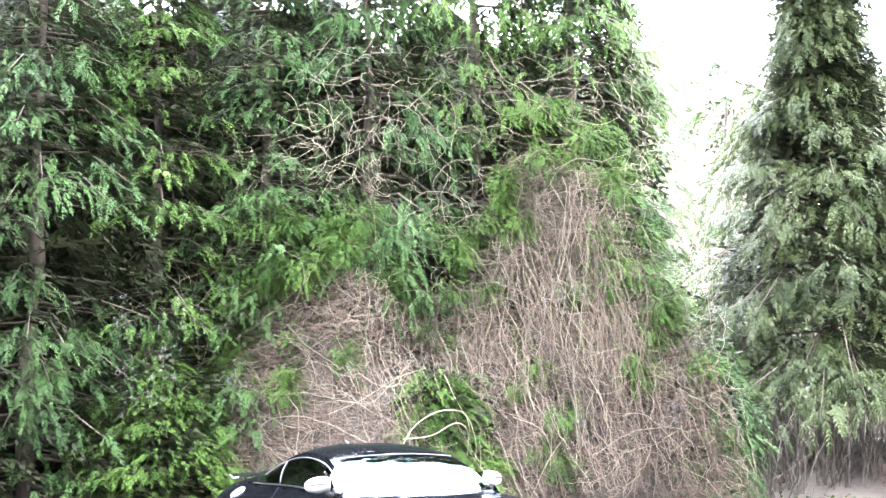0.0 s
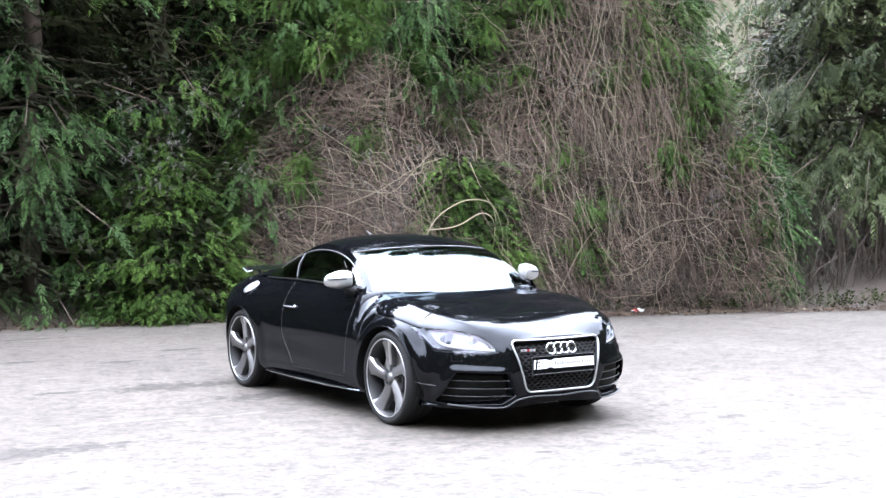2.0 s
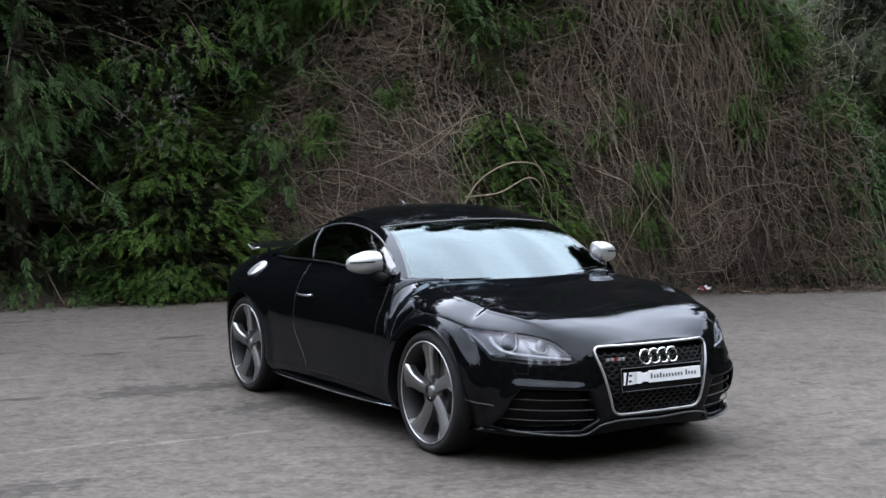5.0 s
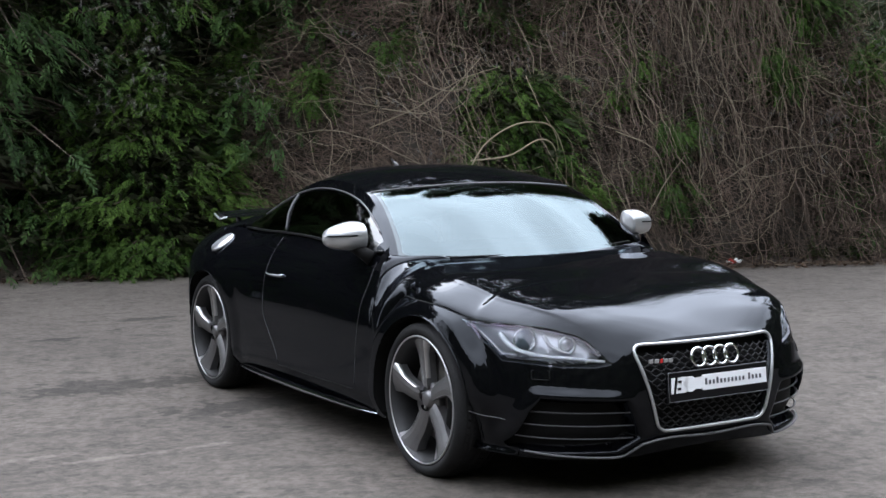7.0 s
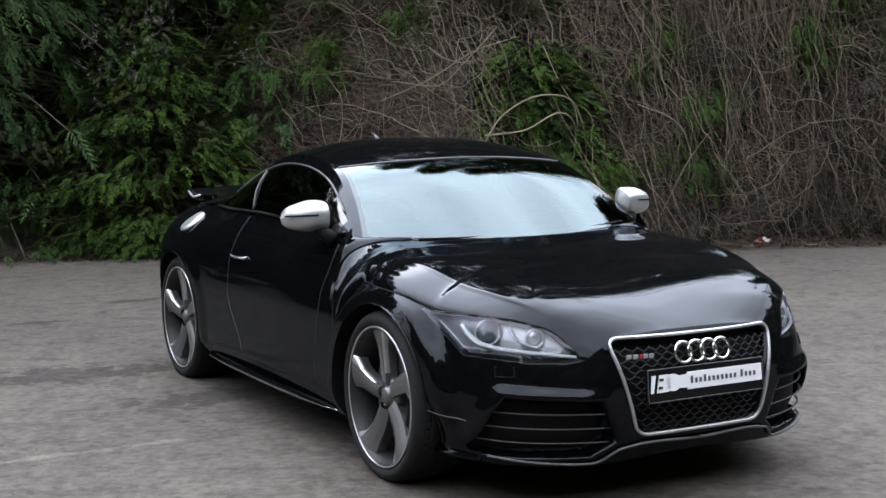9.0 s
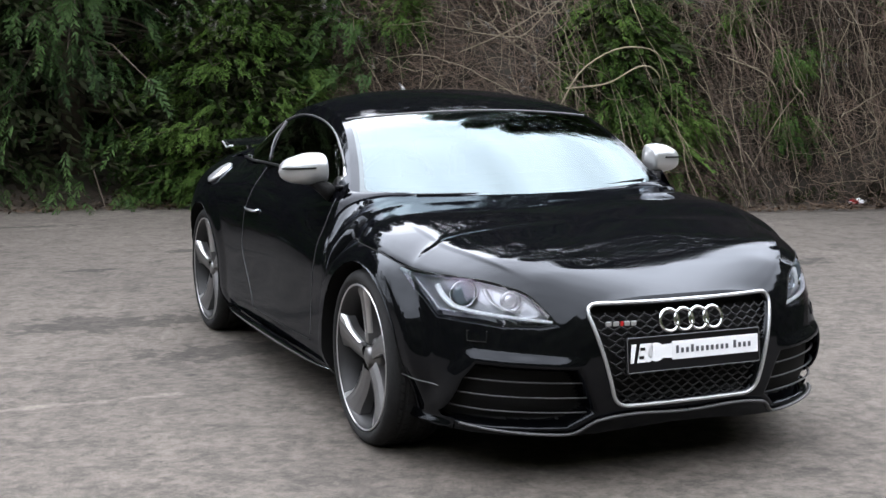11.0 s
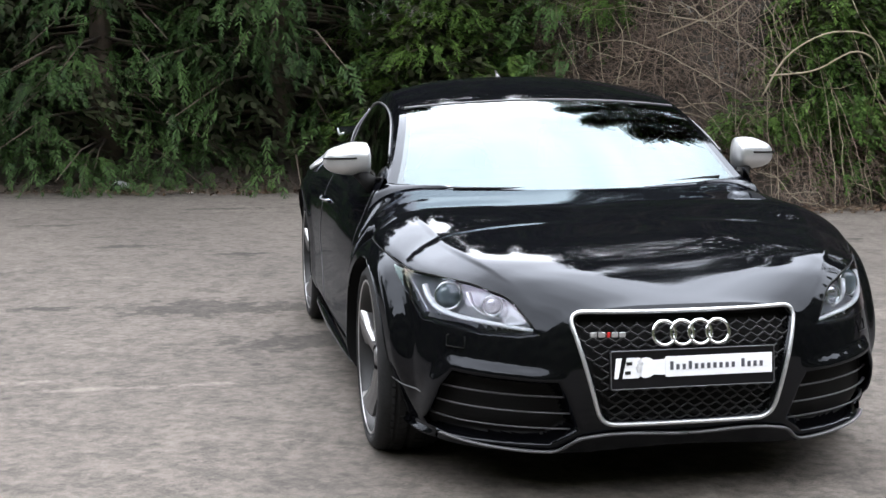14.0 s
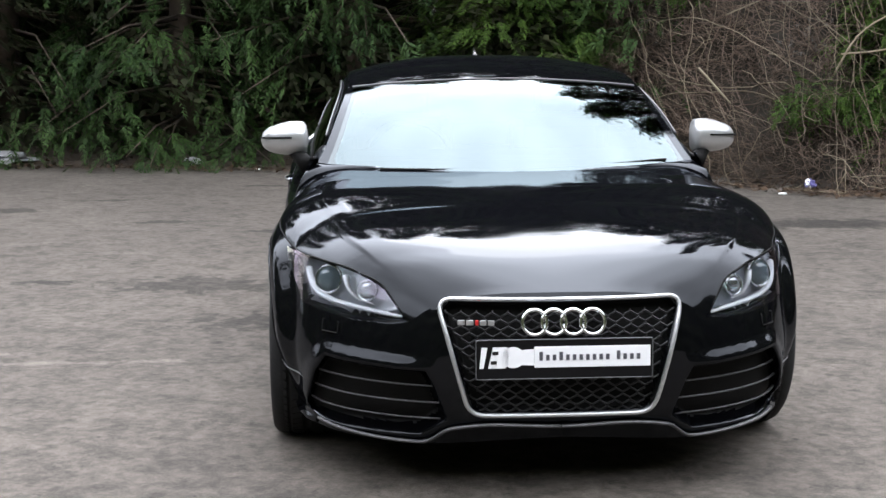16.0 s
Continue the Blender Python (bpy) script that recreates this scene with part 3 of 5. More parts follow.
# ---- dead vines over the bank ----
# backing sheet behind the vines; its dark colour stands for the shade between them
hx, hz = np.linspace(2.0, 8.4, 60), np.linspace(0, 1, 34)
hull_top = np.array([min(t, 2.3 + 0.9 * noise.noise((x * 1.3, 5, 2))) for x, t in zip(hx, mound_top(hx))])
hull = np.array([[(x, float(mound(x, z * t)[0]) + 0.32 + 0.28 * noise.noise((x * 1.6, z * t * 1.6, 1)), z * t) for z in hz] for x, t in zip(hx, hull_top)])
tagged(raw("bramble_backing", hull.reshape(-1, 3), grid_faces(60, 34).tolist(), CORE), "dark backing sheet for the shade between the dead brambles", "brambles", kind="stuff")


def on_bank(x, z, out):
    return np.array((x, float(mound(x, z)[0]) - out, z))


def tangle(count, steps, pace, turn, gravity, thick, pick, out):
    vs, fs, k = [], [], 0
    for _ in range(count):
        x, z = pick()
        o, d, swirl = rng.uniform(*out), rng.uniform(0, 2 * math.pi), rng.normal(0, turn)
        pts = []
        for _ in range(steps):
            pts.append(on_bank(x, max(z, 0.03), o))
            d += swirl + rng.normal(0, turn)
            x += math.cos(d) * pace
            z += math.sin(d) * pace - gravity
            o += rng.normal(0, 0.035)
            x = min(max(x, 0.2), 8.7)
        r = rng.uniform(*thick)
        v, f = tube_data(np.array(pts), np.linspace(r, r * 0.6, steps), 3)
        vs.append(v), fs.extend(tuple(i + k for i in q) for q in f[:-2])
        k += len(v)
    return np.concatenate(vs), fs


def loose():
    return rng.uniform(0.6, 8.8), rng.uniform(1.9, 7.2)


def anywhere():
    while True:
        x = rng.uniform(2.1, 8.5)
        z = float(mound_top(x)[0]) * rng.random() ** 0.9
        if not (3.8 < x < 5.2 and 0.7 < z < 2.3) or rng.random() < 0.2:
            return x, z


def column():
    x = rng.normal(6.5, 0.55) if rng.random() < 0.6 else rng.uniform(2.3, 8.8)
    return x, float(mound_top(min(max(x, 2), 9))[0]) * rng.uniform(0.6, 1.02)


v, f = tangle(7600, 13, 0.05, 0.62, 0.004, (0.002, 0.0052), anywhere, (-0.32, 0.14))
tagged(big("vine_tangle", v, f, VINE), "tangled dead brown vines and brambles", "vines", kind="stuff")
v, f = tangle(230, 26, 0.035, 0.42, 0.13, (0.0028, 0.006), column, (-0.1, 0.3))
tagged(big("hanging_vines", v, f, VINE), "long dead vines hanging down the trees", "vines", kind="stuff")
v, f = tangle(80, 26, 0.035, 0.42, 0.12, (0.003, 0.006), column, (0.0, 0.32))
tagged(big("pale_hanging_vines", v, f, PALE), "pale dry vines hanging in front of the trees", "vines", kind="stuff")
v, f = tangle(300, 16, 0.055, 0.55, 0.01, (0.0024, 0.005), anywhere, (-0.05, 0.2))
tagged(big("pale_runners", v, f, PALE), "thin pale bramble runners over the bank", "vines", kind="stuff")
v, f = tangle(60, 20, 0.08, 0.16, 0.02, (0.004, 0.008), anywhere, (-0.1, 0.2))
tagged(big("thick_vines", v, f, PALE), "thick pale woody vine stems", "vines", kind="stuff")
v, f = tangle(340, 18, 0.09, 0.34, 0.03, (0.003, 0.0055), loose, (-0.1, 0.4))
tagged(big("loose_vines", v, f, PALE), "loose dead vines strung through the trees", "vines", kind="stuff")
for pts in (((3.75, 5.95, 1.0), (3.95, 5.8, 1.4), (4.35, 5.65, 1.6), (4.7, 5.7, 1.55), (4.9, 5.75, 1.25), (4.93, 5.8, 0.6)),
            ((3.8, 5.9, 1.2), (4.15, 5.7, 1.25), (4.5, 5.6, 1.42), (4.72, 5.7, 1.35), (4.78, 5.8, 0.7)),
            ((4.5, 5.9, 2.1), (4.62, 5.8, 1.75), (4.78, 5.72, 1.42), (4.8, 5.8, 0.9)),
            ((2.9, 6.45, 1.55), (3.3, 6.2, 1.75), (3.8, 6.1, 2.05), (4.3, 6.1, 2.2)),
            ((3.0, 6.35, 1.75), (3.4, 6.2, 1.7), (3.7, 6.1, 1.95), (4.1, 6.15, 2.3)),
            ((5.6, 5.4, 0.3), (5.9, 5.3, 0.9), (6.3, 5.35, 1.3), (6.6, 5.5, 1.7)),
            ((5.4, 5.5, 1.5), (5.8, 5.35, 1.3), (6.0, 5.3, 0.8), (6.1, 5.2, 0.2))):
    tagged(tube("bent_stem", chain(pts, 24), np.linspace(0.011, 0.007, 24) * (0.55 if pts[0][2] > 2 else 0.9 if 3.7 < pts[0][0] < 4.6 else 0.6), ARCH if 3.7 < pts[0][0] < 4.6 else PALE, sides=6), "pale bent vine stem arching out of the bank", "stem", "bent stems")
tagged(tube("broken_stick", chain(((2.58, 6.15, 1.08), (2.72, 6.1, 0.92), (2.86, 6.05, 0.76)), 6), (0.009, 0.011, 0.011, 0.01, 0.009, 0.006), ARCH, sides=7),
       "pale broken stick caught in the vines", "stick")

at, way, size = [], [], []
for k in range(84):
    x, z = anywhere()
    z, big_r = max(z, 0.8), rng.uniform(0.14, 0.34)
    if k > 33:
        z, big_r = float(mound_top(x)[0]) * (rng.uniform(0.95, 1.3) if x < 5.6 else rng.uniform(0.72, 1.15)) + 0.2, rng.uniform(0.2, 0.46)
    c = on_bank(x, z, rng.uniform(-0.2, 0.05))
    for _ in range(int(big_r * 420)):
        d = rng.normal(0, 1, 3)
        d /= np.linalg.norm(d)
        p = c + d * big_r * rng.uniform(0.2, 1.0) * (1.25, 0.6, 0.8)
        at.append(p), way.append(d * (1, 0.6, 0.5) + (0, -0.7, rng.uniform(-0.7, 0.25))), size.append(rng.uniform(0.12, 0.26))
tagged(sprays("growing_through", at, way, size, FRESH, None, rng), "green cypress sprays growing through the dead vines", "foliage", kind="stuff")

# fluffy seed heads, dead leaves and grass
at, way = [], []
for _ in range(110):
    x = rng.uniform(0.0, 8.8)
    z = rng.uniform(1.2, 3.6) if x > 2 else rng.uniform(1.8, 3.2)
    c = on_bank(x, z, rng.uniform(0.05, 0.3)) if x > 2 else np.array((x, 7.4, z))
    for _ in range(rng.integers(4, 12)):
        q = c + rng.normal(0, 0.09, 3)
        for _ in range(9):
            at.append(q), way.append(rng.normal(0, 1, 3))
tagged(sprays("seed_fluff", at, way, rng.uniform(0.022, 0.045, len(at)), FLUFF, None, rng, 3), "grey fluffy seed heads on the vines", "seed heads", kind="stuff")


def leaves(name, count, mat, pick, size, tilt, label):
    base = np.array(((-0.5, 0, 0), (0, -0.3, 0.06), (0.5, 0, 0.02), (0, 0.3, 0.06)))
    at = np.array([pick() for _ in range(count)])
    way = np.column_stack((rng.normal(0, 1, (count, 2)), rng.normal(0, tilt, count)))
    v = place(base, at, way, rng.uniform(*size, count), rng.normal(0, tilt, count))
    return tagged(big(name, v, np.arange(len(v)).reshape(-1, 4), mat), label, "leaves", kind="stuff")


def at_edge():
    x = rng.uniform(-9, 14)
    off = abs(rng.normal(0, 0.5)) - 0.36
    return x, float(hedge_front(x)[0]) + off, 0.012 + max(0, off) * 0.19 + rng.uniform(0, 0.03)


leaves("leaf_litter", 9500, DEAD, at_edge, (0.025, 0.07), 0.25, "brown dead leaves along the foot of the hedge")
at, way = [], []
for _ in range(520):
    x = rng.uniform(4.6, 12.5)
    off = rng.uniform(0.05, 0.7)
    at.append((x, float(hedge_front(x)[0]) + off, 0.03 + off * 0.15)), way.append((rng.normal(0, 0.5), rng.normal(-0.2, 0.5), 1))
tagged(sprays("grass_tufts", at, way, rng.uniform(0.08, 0.24, len(at)), OLIVE, None, rng, 4), "thin green grass and weeds on the verge", "grass", kind="stuff")
at, way, size = [], [], []
for _ in range(330):
    x = rng.uniform(-9, 2.2)
    at.append((x, float(hedge_front(x)[0]) + rng.uniform(0.0, 0.8), rng.uniform(0.1, 0.45))), way.append((rng.normal(0, 0.6), -1, rng.uniform(-0.3, 0.3))), size.append(rng.uniform(0.12, 0.28))
tagged(sprays("low_skirt", at, way, size, CEDAR, None, rng, 6), "low trailing evergreen sprays along the asphalt", "undergrowth", kind="stuff")

# dry scrub in the gap beyond the bank
vs, fs, k = [], [], 0
for _ in range(3800):
    x, y = rng.uniform(9.3, 19), rng.uniform(4.5, 13)
    if y < float(hedge_front(x)[0]) + 0.9:
        continue
    h, lx, ly = rng.uniform(0.4, 1.9), rng.normal(0, 0.45), rng.normal(0, 0.45)
    v, f = tube_data([(x, y, 0), (x + lx * 0.4, y + ly * 0.4, h * 0.6), (x + lx, y + ly, h)], (0.012, 0.009, 0.004), 3)
    vs.append(v), fs.extend(tuple(i + k for i in q) for q in f[:-2])
    k += len(v)
tagged(big("dry_scrub", np.concatenate(vs), fs, SCRUB), "pale dry bramble scrub beyond the yard", "scrub", kind="stuff")
at, way, size = [], [], []
for _ in range(900):
    x, y = rng.uniform(9.5, 20), rng.uniform(4.5, 15)
    if y > float(hedge_front(x)[0]) + 0.7:
        at.append((x, y, rng.uniform(0.05, 0.9))), way.append(rng.normal(0, 1, 3)), size.append(rng.uniform(0.15, 0.5))
tagged(sprays("brown_bracken", at, way, size, DEAD, None, rng, 6), "brown dead bracken beyond the yard", "bracken", kind="stuff")
rail = thing("fence", "pale timber rail fence beyond the scrub", "fence", (14.1, 7.6, 0))
tube("rail", [(-0.9, 1.0, 1.74), (0.9, -1.0, 1.75)], 0.035, PALE, rail, 6)
for s in (-0.85, 0.0, 0.85):
    tube("post", [(s, -s * 1.1, -0.05), (s, -s * 1.1, 1.8)], 0.05, BARK, rail, 8)

# woods around the yard, behind the camera (unseen, for reflections) and beyond the gap
far = conifer("far_conifer", "dark conifer of the wood round the yard", "tree", 51, 9.5, 2.2, CEDAR, 0.2, 80, 7, 0.6, 5, 0.75, power=2.4, group="far trees")
spots = [(-16 + rng.uniform(-1, 1), y) for y in np.arange(-16, 10, 3.4)] + [(x, -18 + rng.uniform(-1, 1)) for x in np.arange(-16, 18, 3.4)] \
    + [(17 + rng.uniform(-1, 1), y) for y in np.arange(-17, -2, 2.8)] + [(x, 24 - abs(x - 22) * 0.3) for x in np.arange(10, 40, 2.8)] + [(14.8, 10.5), (11.2, 11.5), (16, 5), (-11.5, 1.5), (-11.8, 4.5), (-11.5, 7.5)] \
    + [(x, 13.2 + 0.8 * math.sin(x * 3)) for x in np.arange(-11, 10, 2.3)]
for i, (x, y) in enumerate(spots):
    tall = 0.85 + 0.45 * ((i * 37) % 10) / 10
    m = pose(x, y, 0, 0, 0, 41 * i) @ Matrix.Diagonal((1, 1, tall * (1.12 if y > 12 and x < 10 else 1.1 if y < -14 else 1.0), 1))
    if i:
        copy_thing(far, m)
    else:
        far.matrix_world = m
for x, y, k in ((10.2, 8.8, 0.6), (11.6, 9.6, 0.66), (13.2, 9.0, 0.6), (9.6, 10.5, 0.7)):
    copy_thing(far, pose(x, y, 0, 0, 0, 31 * x) @ Matrix.Diagonal((0.8, 0.8, k, 1)))

# unseen dark ring, added to close the sky gaps reflected in the car
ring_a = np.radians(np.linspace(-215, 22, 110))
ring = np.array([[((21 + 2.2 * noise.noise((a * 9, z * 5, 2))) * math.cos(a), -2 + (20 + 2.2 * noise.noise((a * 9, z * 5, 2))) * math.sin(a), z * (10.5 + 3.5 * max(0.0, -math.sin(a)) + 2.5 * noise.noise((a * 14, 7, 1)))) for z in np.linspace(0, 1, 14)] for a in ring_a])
tagged(raw("reflected_wood_sheet", ring.reshape(-1, 3), grid_faces(110, 14).tolist(), INNER), "unseen dark sheet added behind the trees round the yard", "wood", kind="stuff")

pale = np.array([[(x, 46 - 0.55 * x + 1.5 * noise.noise((x * 0.4, z * 9, 2)), z * (15.0 + 3.0 * noise.noise((x * 0.35, 1, 4)) + 1.2 * noise.noise((x * 2.1, 1, 4)))) for z in np.linspace(0, 1, 16)] for x in np.linspace(4, 62, 160)])
tagged(raw("bare_wood", pale.reshape(-1, 3), grid_faces(160, 16).tolist(), HAZY), "pale bare winter wood far beyond the yard", "wood", kind="stuff")


# ---- litter on the yard ----
def crumpled(name, at, size, mat, label, seed, stripe=None):
    bm = bmesh.new()
    bmesh.ops.create_icosphere(bm, subdivisions=3, radius=1)
    for v in bm.verts:
        k = 0.75 + 0.5 * noise.noise(v.co * 2.2 + Vector((seed, 0, 0)))
        v.co = Vector((v.co.x * size[0] * k, v.co.y * size[1] * k, max(v.co.z, -0.55) * size[2] * k))
    low = min(v.co.z for v in bm.verts)
    ob = part(name, bm, mat)
    ob.location = (at[0], at[1], at[2] - low)
    tagged(ob, label, "litter", "litter")
    if stripe:
        bm = bmesh.new()
        bmesh.ops.create_icosphere(bm, subdivisions=2, radius=1)
        for v in bm.verts:
            k = 0.78 + 0.5 * noise.noise(v.co * 2.2 + Vector((seed + 3, 0, 0)))
            v.co = Vector((v.co.x * size[0] * 0.5 * k - size[0] * 0.35, v.co.y * size[1] * 1.08 * k, max(v.co.z, -0.5) * size[2] * 1.08 * k))
        part("printed_panel", bm, stripe, ob)
    return ob


crumpled("crisp_packet", (6.72, 5.05, 0.01), (0.13, 0.06, 0.05), WHITE, "crumpled red and white packet at the hedge foot", 1, RED)
crumpled("wrapper", (3.45, 5.55, 0.05), (0.06, 0.05, 0.05), BLUE, "crumpled blue and white wrapper under the vines", 2, WHITE)
crumpled("paper_scrap", (3.16, 5.42, 0.008), (0.045, 0.035, 0.012), WHITE, "small white paper scrap on the asphalt", 3)
crumpled("plastic_bag", (-2.2, 8.35, 0.03), (0.11, 0.07, 0.06), CANVAS, "black and white plastic bag under the trees", 4, MATT)
crumpled("plastic_sheet", (-4.25, 8.75, 0.03), (0.4, 0.25, 0.09), CANVAS, "grey plastic sheet under the trees", 5)
crumpled("paper_scrap", (-1.5, 7.95, 0.01), (0.035, 0.03, 0.01), WHITE, "small white paper scrap on the asphalt", 6)


# ---- the car: nose towards -y, wheels at y = -1.234 and 1.234 ----
car = thing("car", "glossy black two-door sports coupe with silver mirrors", "car")
AXLE, HUB_Z = 1.234, 0.325
W_FRONT = [(0.14, 0.85), (0.2, 0.862), (0.3, 0.872), (0.45, 0.872), (0.6, 0.868), (0.69, 0.848), (0.745, 0.82), (0.82, 0.79), (0.93, 0.74)]
W_DOOR = [(0.14, 0.84), (0.2, 0.868), (0.29, 0.9), (0.45, 0.894), (0.6, 0.892), (0.73, 0.874), (0.82, 0.836), (0.93, 0.757)]
W_REAR = [(0.14, 0.82), (0.2, 0.86), (0.3, 0.885), (0.45, 0.895), (0.6, 0.905), (0.73, 0.888), (0.82, 0.835), (0.93, 0.68)]
NOSE_B = [(0.14, 0.80), (0.17, 0.82), (0.23, 0.858), (0.3, 0.876), (0.42, 0.884), (0.5, 0.880), (0.557, 0.868), (0.6, 0.85), (0.64, 0.826), (0.7, 0.79), (0.95, 0.7)]
NOSE_N = [(0.14, 2.86), (0.3, 2.84), (0.42, 2.72), (0.5, 2.54), (0.56, 2.42), (0.62, 2.4), (0.95, 2.4)]


def width(y, z):
    y, z = np.asarray(y, float), np.asarray(z, float)
    flat = z.ravel()
    f, d, r = (spline(k, flat).reshape(z.shape) for k in (W_FRONT, W_DOOR, W_REAR))
    a, b = step(y, -1.0, -0.1), step(y, 0.55, 1.1)
    return (f * (1 - a) + d * a) * (1 - b) + r * b


def body_at(c, z):
    """The lower body: c from 0 (nose centre) to 1 (front axle), 2 (rear axle), 3 (tail centre)."""
    c, z = np.broadcast_arrays(np.asarray(c, float), np.asarray(z, float))
    flat = z.ravel()
    b, n = spline(NOSE_B, flat).reshape(z.shape), spline(NOSE_N, flat).reshape(z.shape)
    n = n + (2.4 - n) * step(c, 0.66, 0.9)
    ph = np.clip(c, 0, 1) * np.pi / 2
    y1 = -1.2 - b * np.cos(ph) ** (2 / n)
    x1 = np.sin(ph) ** (2 / n)
    y2 = -1.2 + np.clip(c - 1, 0, 1) * 2.45
    ph3 = np.clip(c - 2, 0, 1) * np.pi / 2
    rb = 0.8 + 0.06 * np.sin(np.clip((z - 0.1) / 0.8, 0, 1) * np.pi) - 0.1 * step(z, 0.7, 0.95)
    y3 = 1.25 + rb * np.sin(ph3) ** (2 / 2.6)
    x3 = np.cos(ph3) ** (2 / 2.6)
    y = np.where(c < 1, y1, np.where(c < 2, y2, y3))
    x = np.where(c < 1, x1, np.where(c < 2, 1.0, x3)) * width(np.clip(y, -1.2, 1.25), z)
    # flared arches, a clear step out of the flank; ahead of the front wheels they die away low down
    for ay in (-AXLE, AXLE):
        r = np.hypot(y - ay, z - HUB_Z)
        low_end = np.where(y < ay, step(z, 0.16, 0.5), step(z, 0.12, 0.3)) if ay < 0 else step(z, 0.12, 0.3)
        x = x + (0.046 if ay < 0 else 0.012) * (step(r, 0.475, 0.405) if ay < 0 else step(r, 0.5, 0.39)) * low_end * np.where(np.abs(y - ay) < 0.6, 1, 0)
    # the bumper tucks in ahead of the tyres
    x = x - 0.03 * step(z, 0.42, 0.2) * step(c, 0.45, 0.75) * step(c, 1.0, 0.9)
    return np.stack((x, y, z), -1)


TOP = [(0, 0.632), (0.1, 0.629), (0.17, 0.618), (0.22, 0.6), (0.26, 0.575), (0.295, 0.549), (0.33, 0.585), (0.36, 0.625), (0.45, 0.668), (0.6, 0.688), (0.78, 0.698), (0.9, 0.733),
       (1.0, 0.745), (1.08, 0.745), (1.186, 0.768), (1.192, 0.872), (1.22, 0.89), (1.4, 0.916), (1.65, 0.93), (1.95, 0.93), (2.0, 0.925), (2.3, 0.905), (3.0, 0.87)]


def top_z(c):
    return spline(TOP, c)


cols = np.concatenate((np.linspace(0, 1, 200)[:-1], np.linspace(1, 2, 190)[:-1], np.linspace(2, 3, 60)))
cols[0], cols[-1] = 0.0, 3.0
rows_v = np.linspace(0, 1, 84)
bottom = spline([(0, 0.185), (0.25, 0.16), (0.5, 0.165), (0.8, 0.165), (1.0, 0.18), (1.3, 0.19), (2, 0.2), (3, 0.25)], cols)
ZZ = bottom[:, None] + (top_z(cols) - bottom)[:, None] * rows_v[None, :]
CC = np.broadcast_to(cols[:, None], ZZ.shape)
B = body_at(CC, ZZ)


def inside(px, pz, poly):
    """Signed distance to a polygon, positive inside."""
    d, odd = np.full(px.shape, 1e9), np.zeros(px.shape, bool)
    for (ax, az), (bx, bz) in zip(poly, poly[1:] + poly[:1]):
        t = np.clip(((px - ax) * (bx - ax) + (pz - az) * (bz - az)) / ((bx - ax) ** 2 + (bz - az) ** 2), 0, 1)
        d = np.minimum(d, np.hypot(px - ax - t * (bx - ax), pz - az - t * (bz - az)))
        hit = ((az > pz) != (bz > pz)) & (px < (bx - ax) * (pz - az) / (bz - az + 1e-12) + ax)
        odd ^= hit
    return np.where(odd, d, -d)


GRILLE = [(-0.3, 0.61), (0.33, 0.61), (0.36, 0.58), (0.268, 0.285), (0.24, 0.272), (-0.3, 0.272)]
INTAKE = [(0.70, 0.42), (0.40, 0.405), (0.375, 0.36), (0.335, 0.25), (0.415, 0.19), (0.755, 0.188), (0.772, 0.215), (0.735, 0.36)]
lamp_c = np.linspace(0.81, 0.30, 16)
LAMP = [(0.452, 0.552), (0.52, 0.541), (0.62, 0.539), (0.772, 0.554), (0.80, 0.625)] + [tuple(p) for p in body_at(lamp_c, top_z(lamp_c) - 0.007)[:, ::2]]
nose = (CC < 0.93)
din_g = np.where(nose, inside(B[..., 0], B[..., 2], GRILLE), -1)
din_i = np.where(nose, inside(B[..., 0], B[..., 2], INTAKE), -1)
din_l = np.where(nose & (CC > 0.2), inside(B[..., 0], B[..., 2], LAMP), -1)
SKIN = B.copy()
sink = 0.05 * step(din_g, 0, 0.018) + 0.085 * step(din_i, 0, 0.03)
rim_w = step(B[..., 0], 0.36, 0.48) * step(B[..., 2], 0.19, 0.27) * nose
ridge = 0.014 * step(din_i, -0.045, -0.006) * rim_w
B[..., 1] += sink + 0.06 * step(din_l, 0.0, 0.012) - ridge * 0.85
B[..., 0] -= 0.02 * step(din_l, 0.0, 0.012) - ridge * 0.5

# round the wheel openings
for ay in (-AXLE, AXLE):
    r = np.hypot(B[..., 1] - ay, B[..., 2] - HUB_Z)
    near = (np.abs(r - 0.362) < 0.0075) & (B[..., 0] > 0.5)
    k = np.where(near, 0.362 / np.maximum(r, 1e-6), 1)
    B[..., 1], B[..., 2] = ay + (B[..., 1] - ay) * k, HUB_Z + (B[..., 2] - HUB_Z) * k
mid = (B[:-1, :-1] + B[1:, :-1] + B[:-1, 1:] + B[1:, 1:]) / 4
solid = np.ones(mid.shape[:2], bool)
for ay in (-AXLE, AXLE):
    solid &= ~((np.hypot(mid[..., 1] - ay, mid[..., 2] - HUB_Z) < 0.36) & (mid[..., 0] > 0.5))
mc = (CC[:-1, :-1] + CC[1:, 1:]) / 2
door_rear = 0.43 - 0.20 * step(mid[..., 2], 0.55, 0.27)
door = (mid[..., 1] > -0.66 + 0.05 * step(mid[..., 2], 0.8, 0.3)) & (mid[..., 1] < door_rear) & (mid[..., 2] > 0.27) & (mc > 1) & (mc < 2)
lamp_in = (din_l[:-1, :-1] + din_l[1:, 1:]) / 2 > 0.008
grille_in = (din_g[:-1, :-1] + din_g[1:, 1:]) / 2 > 0.008
intake_in = (din_i[:-1, :-1] + din_i[1:, 1:]) / 2 > 0.024
bumper = (mc < 0.75) & ~lamp_in & ~grille_in & ~intake_in
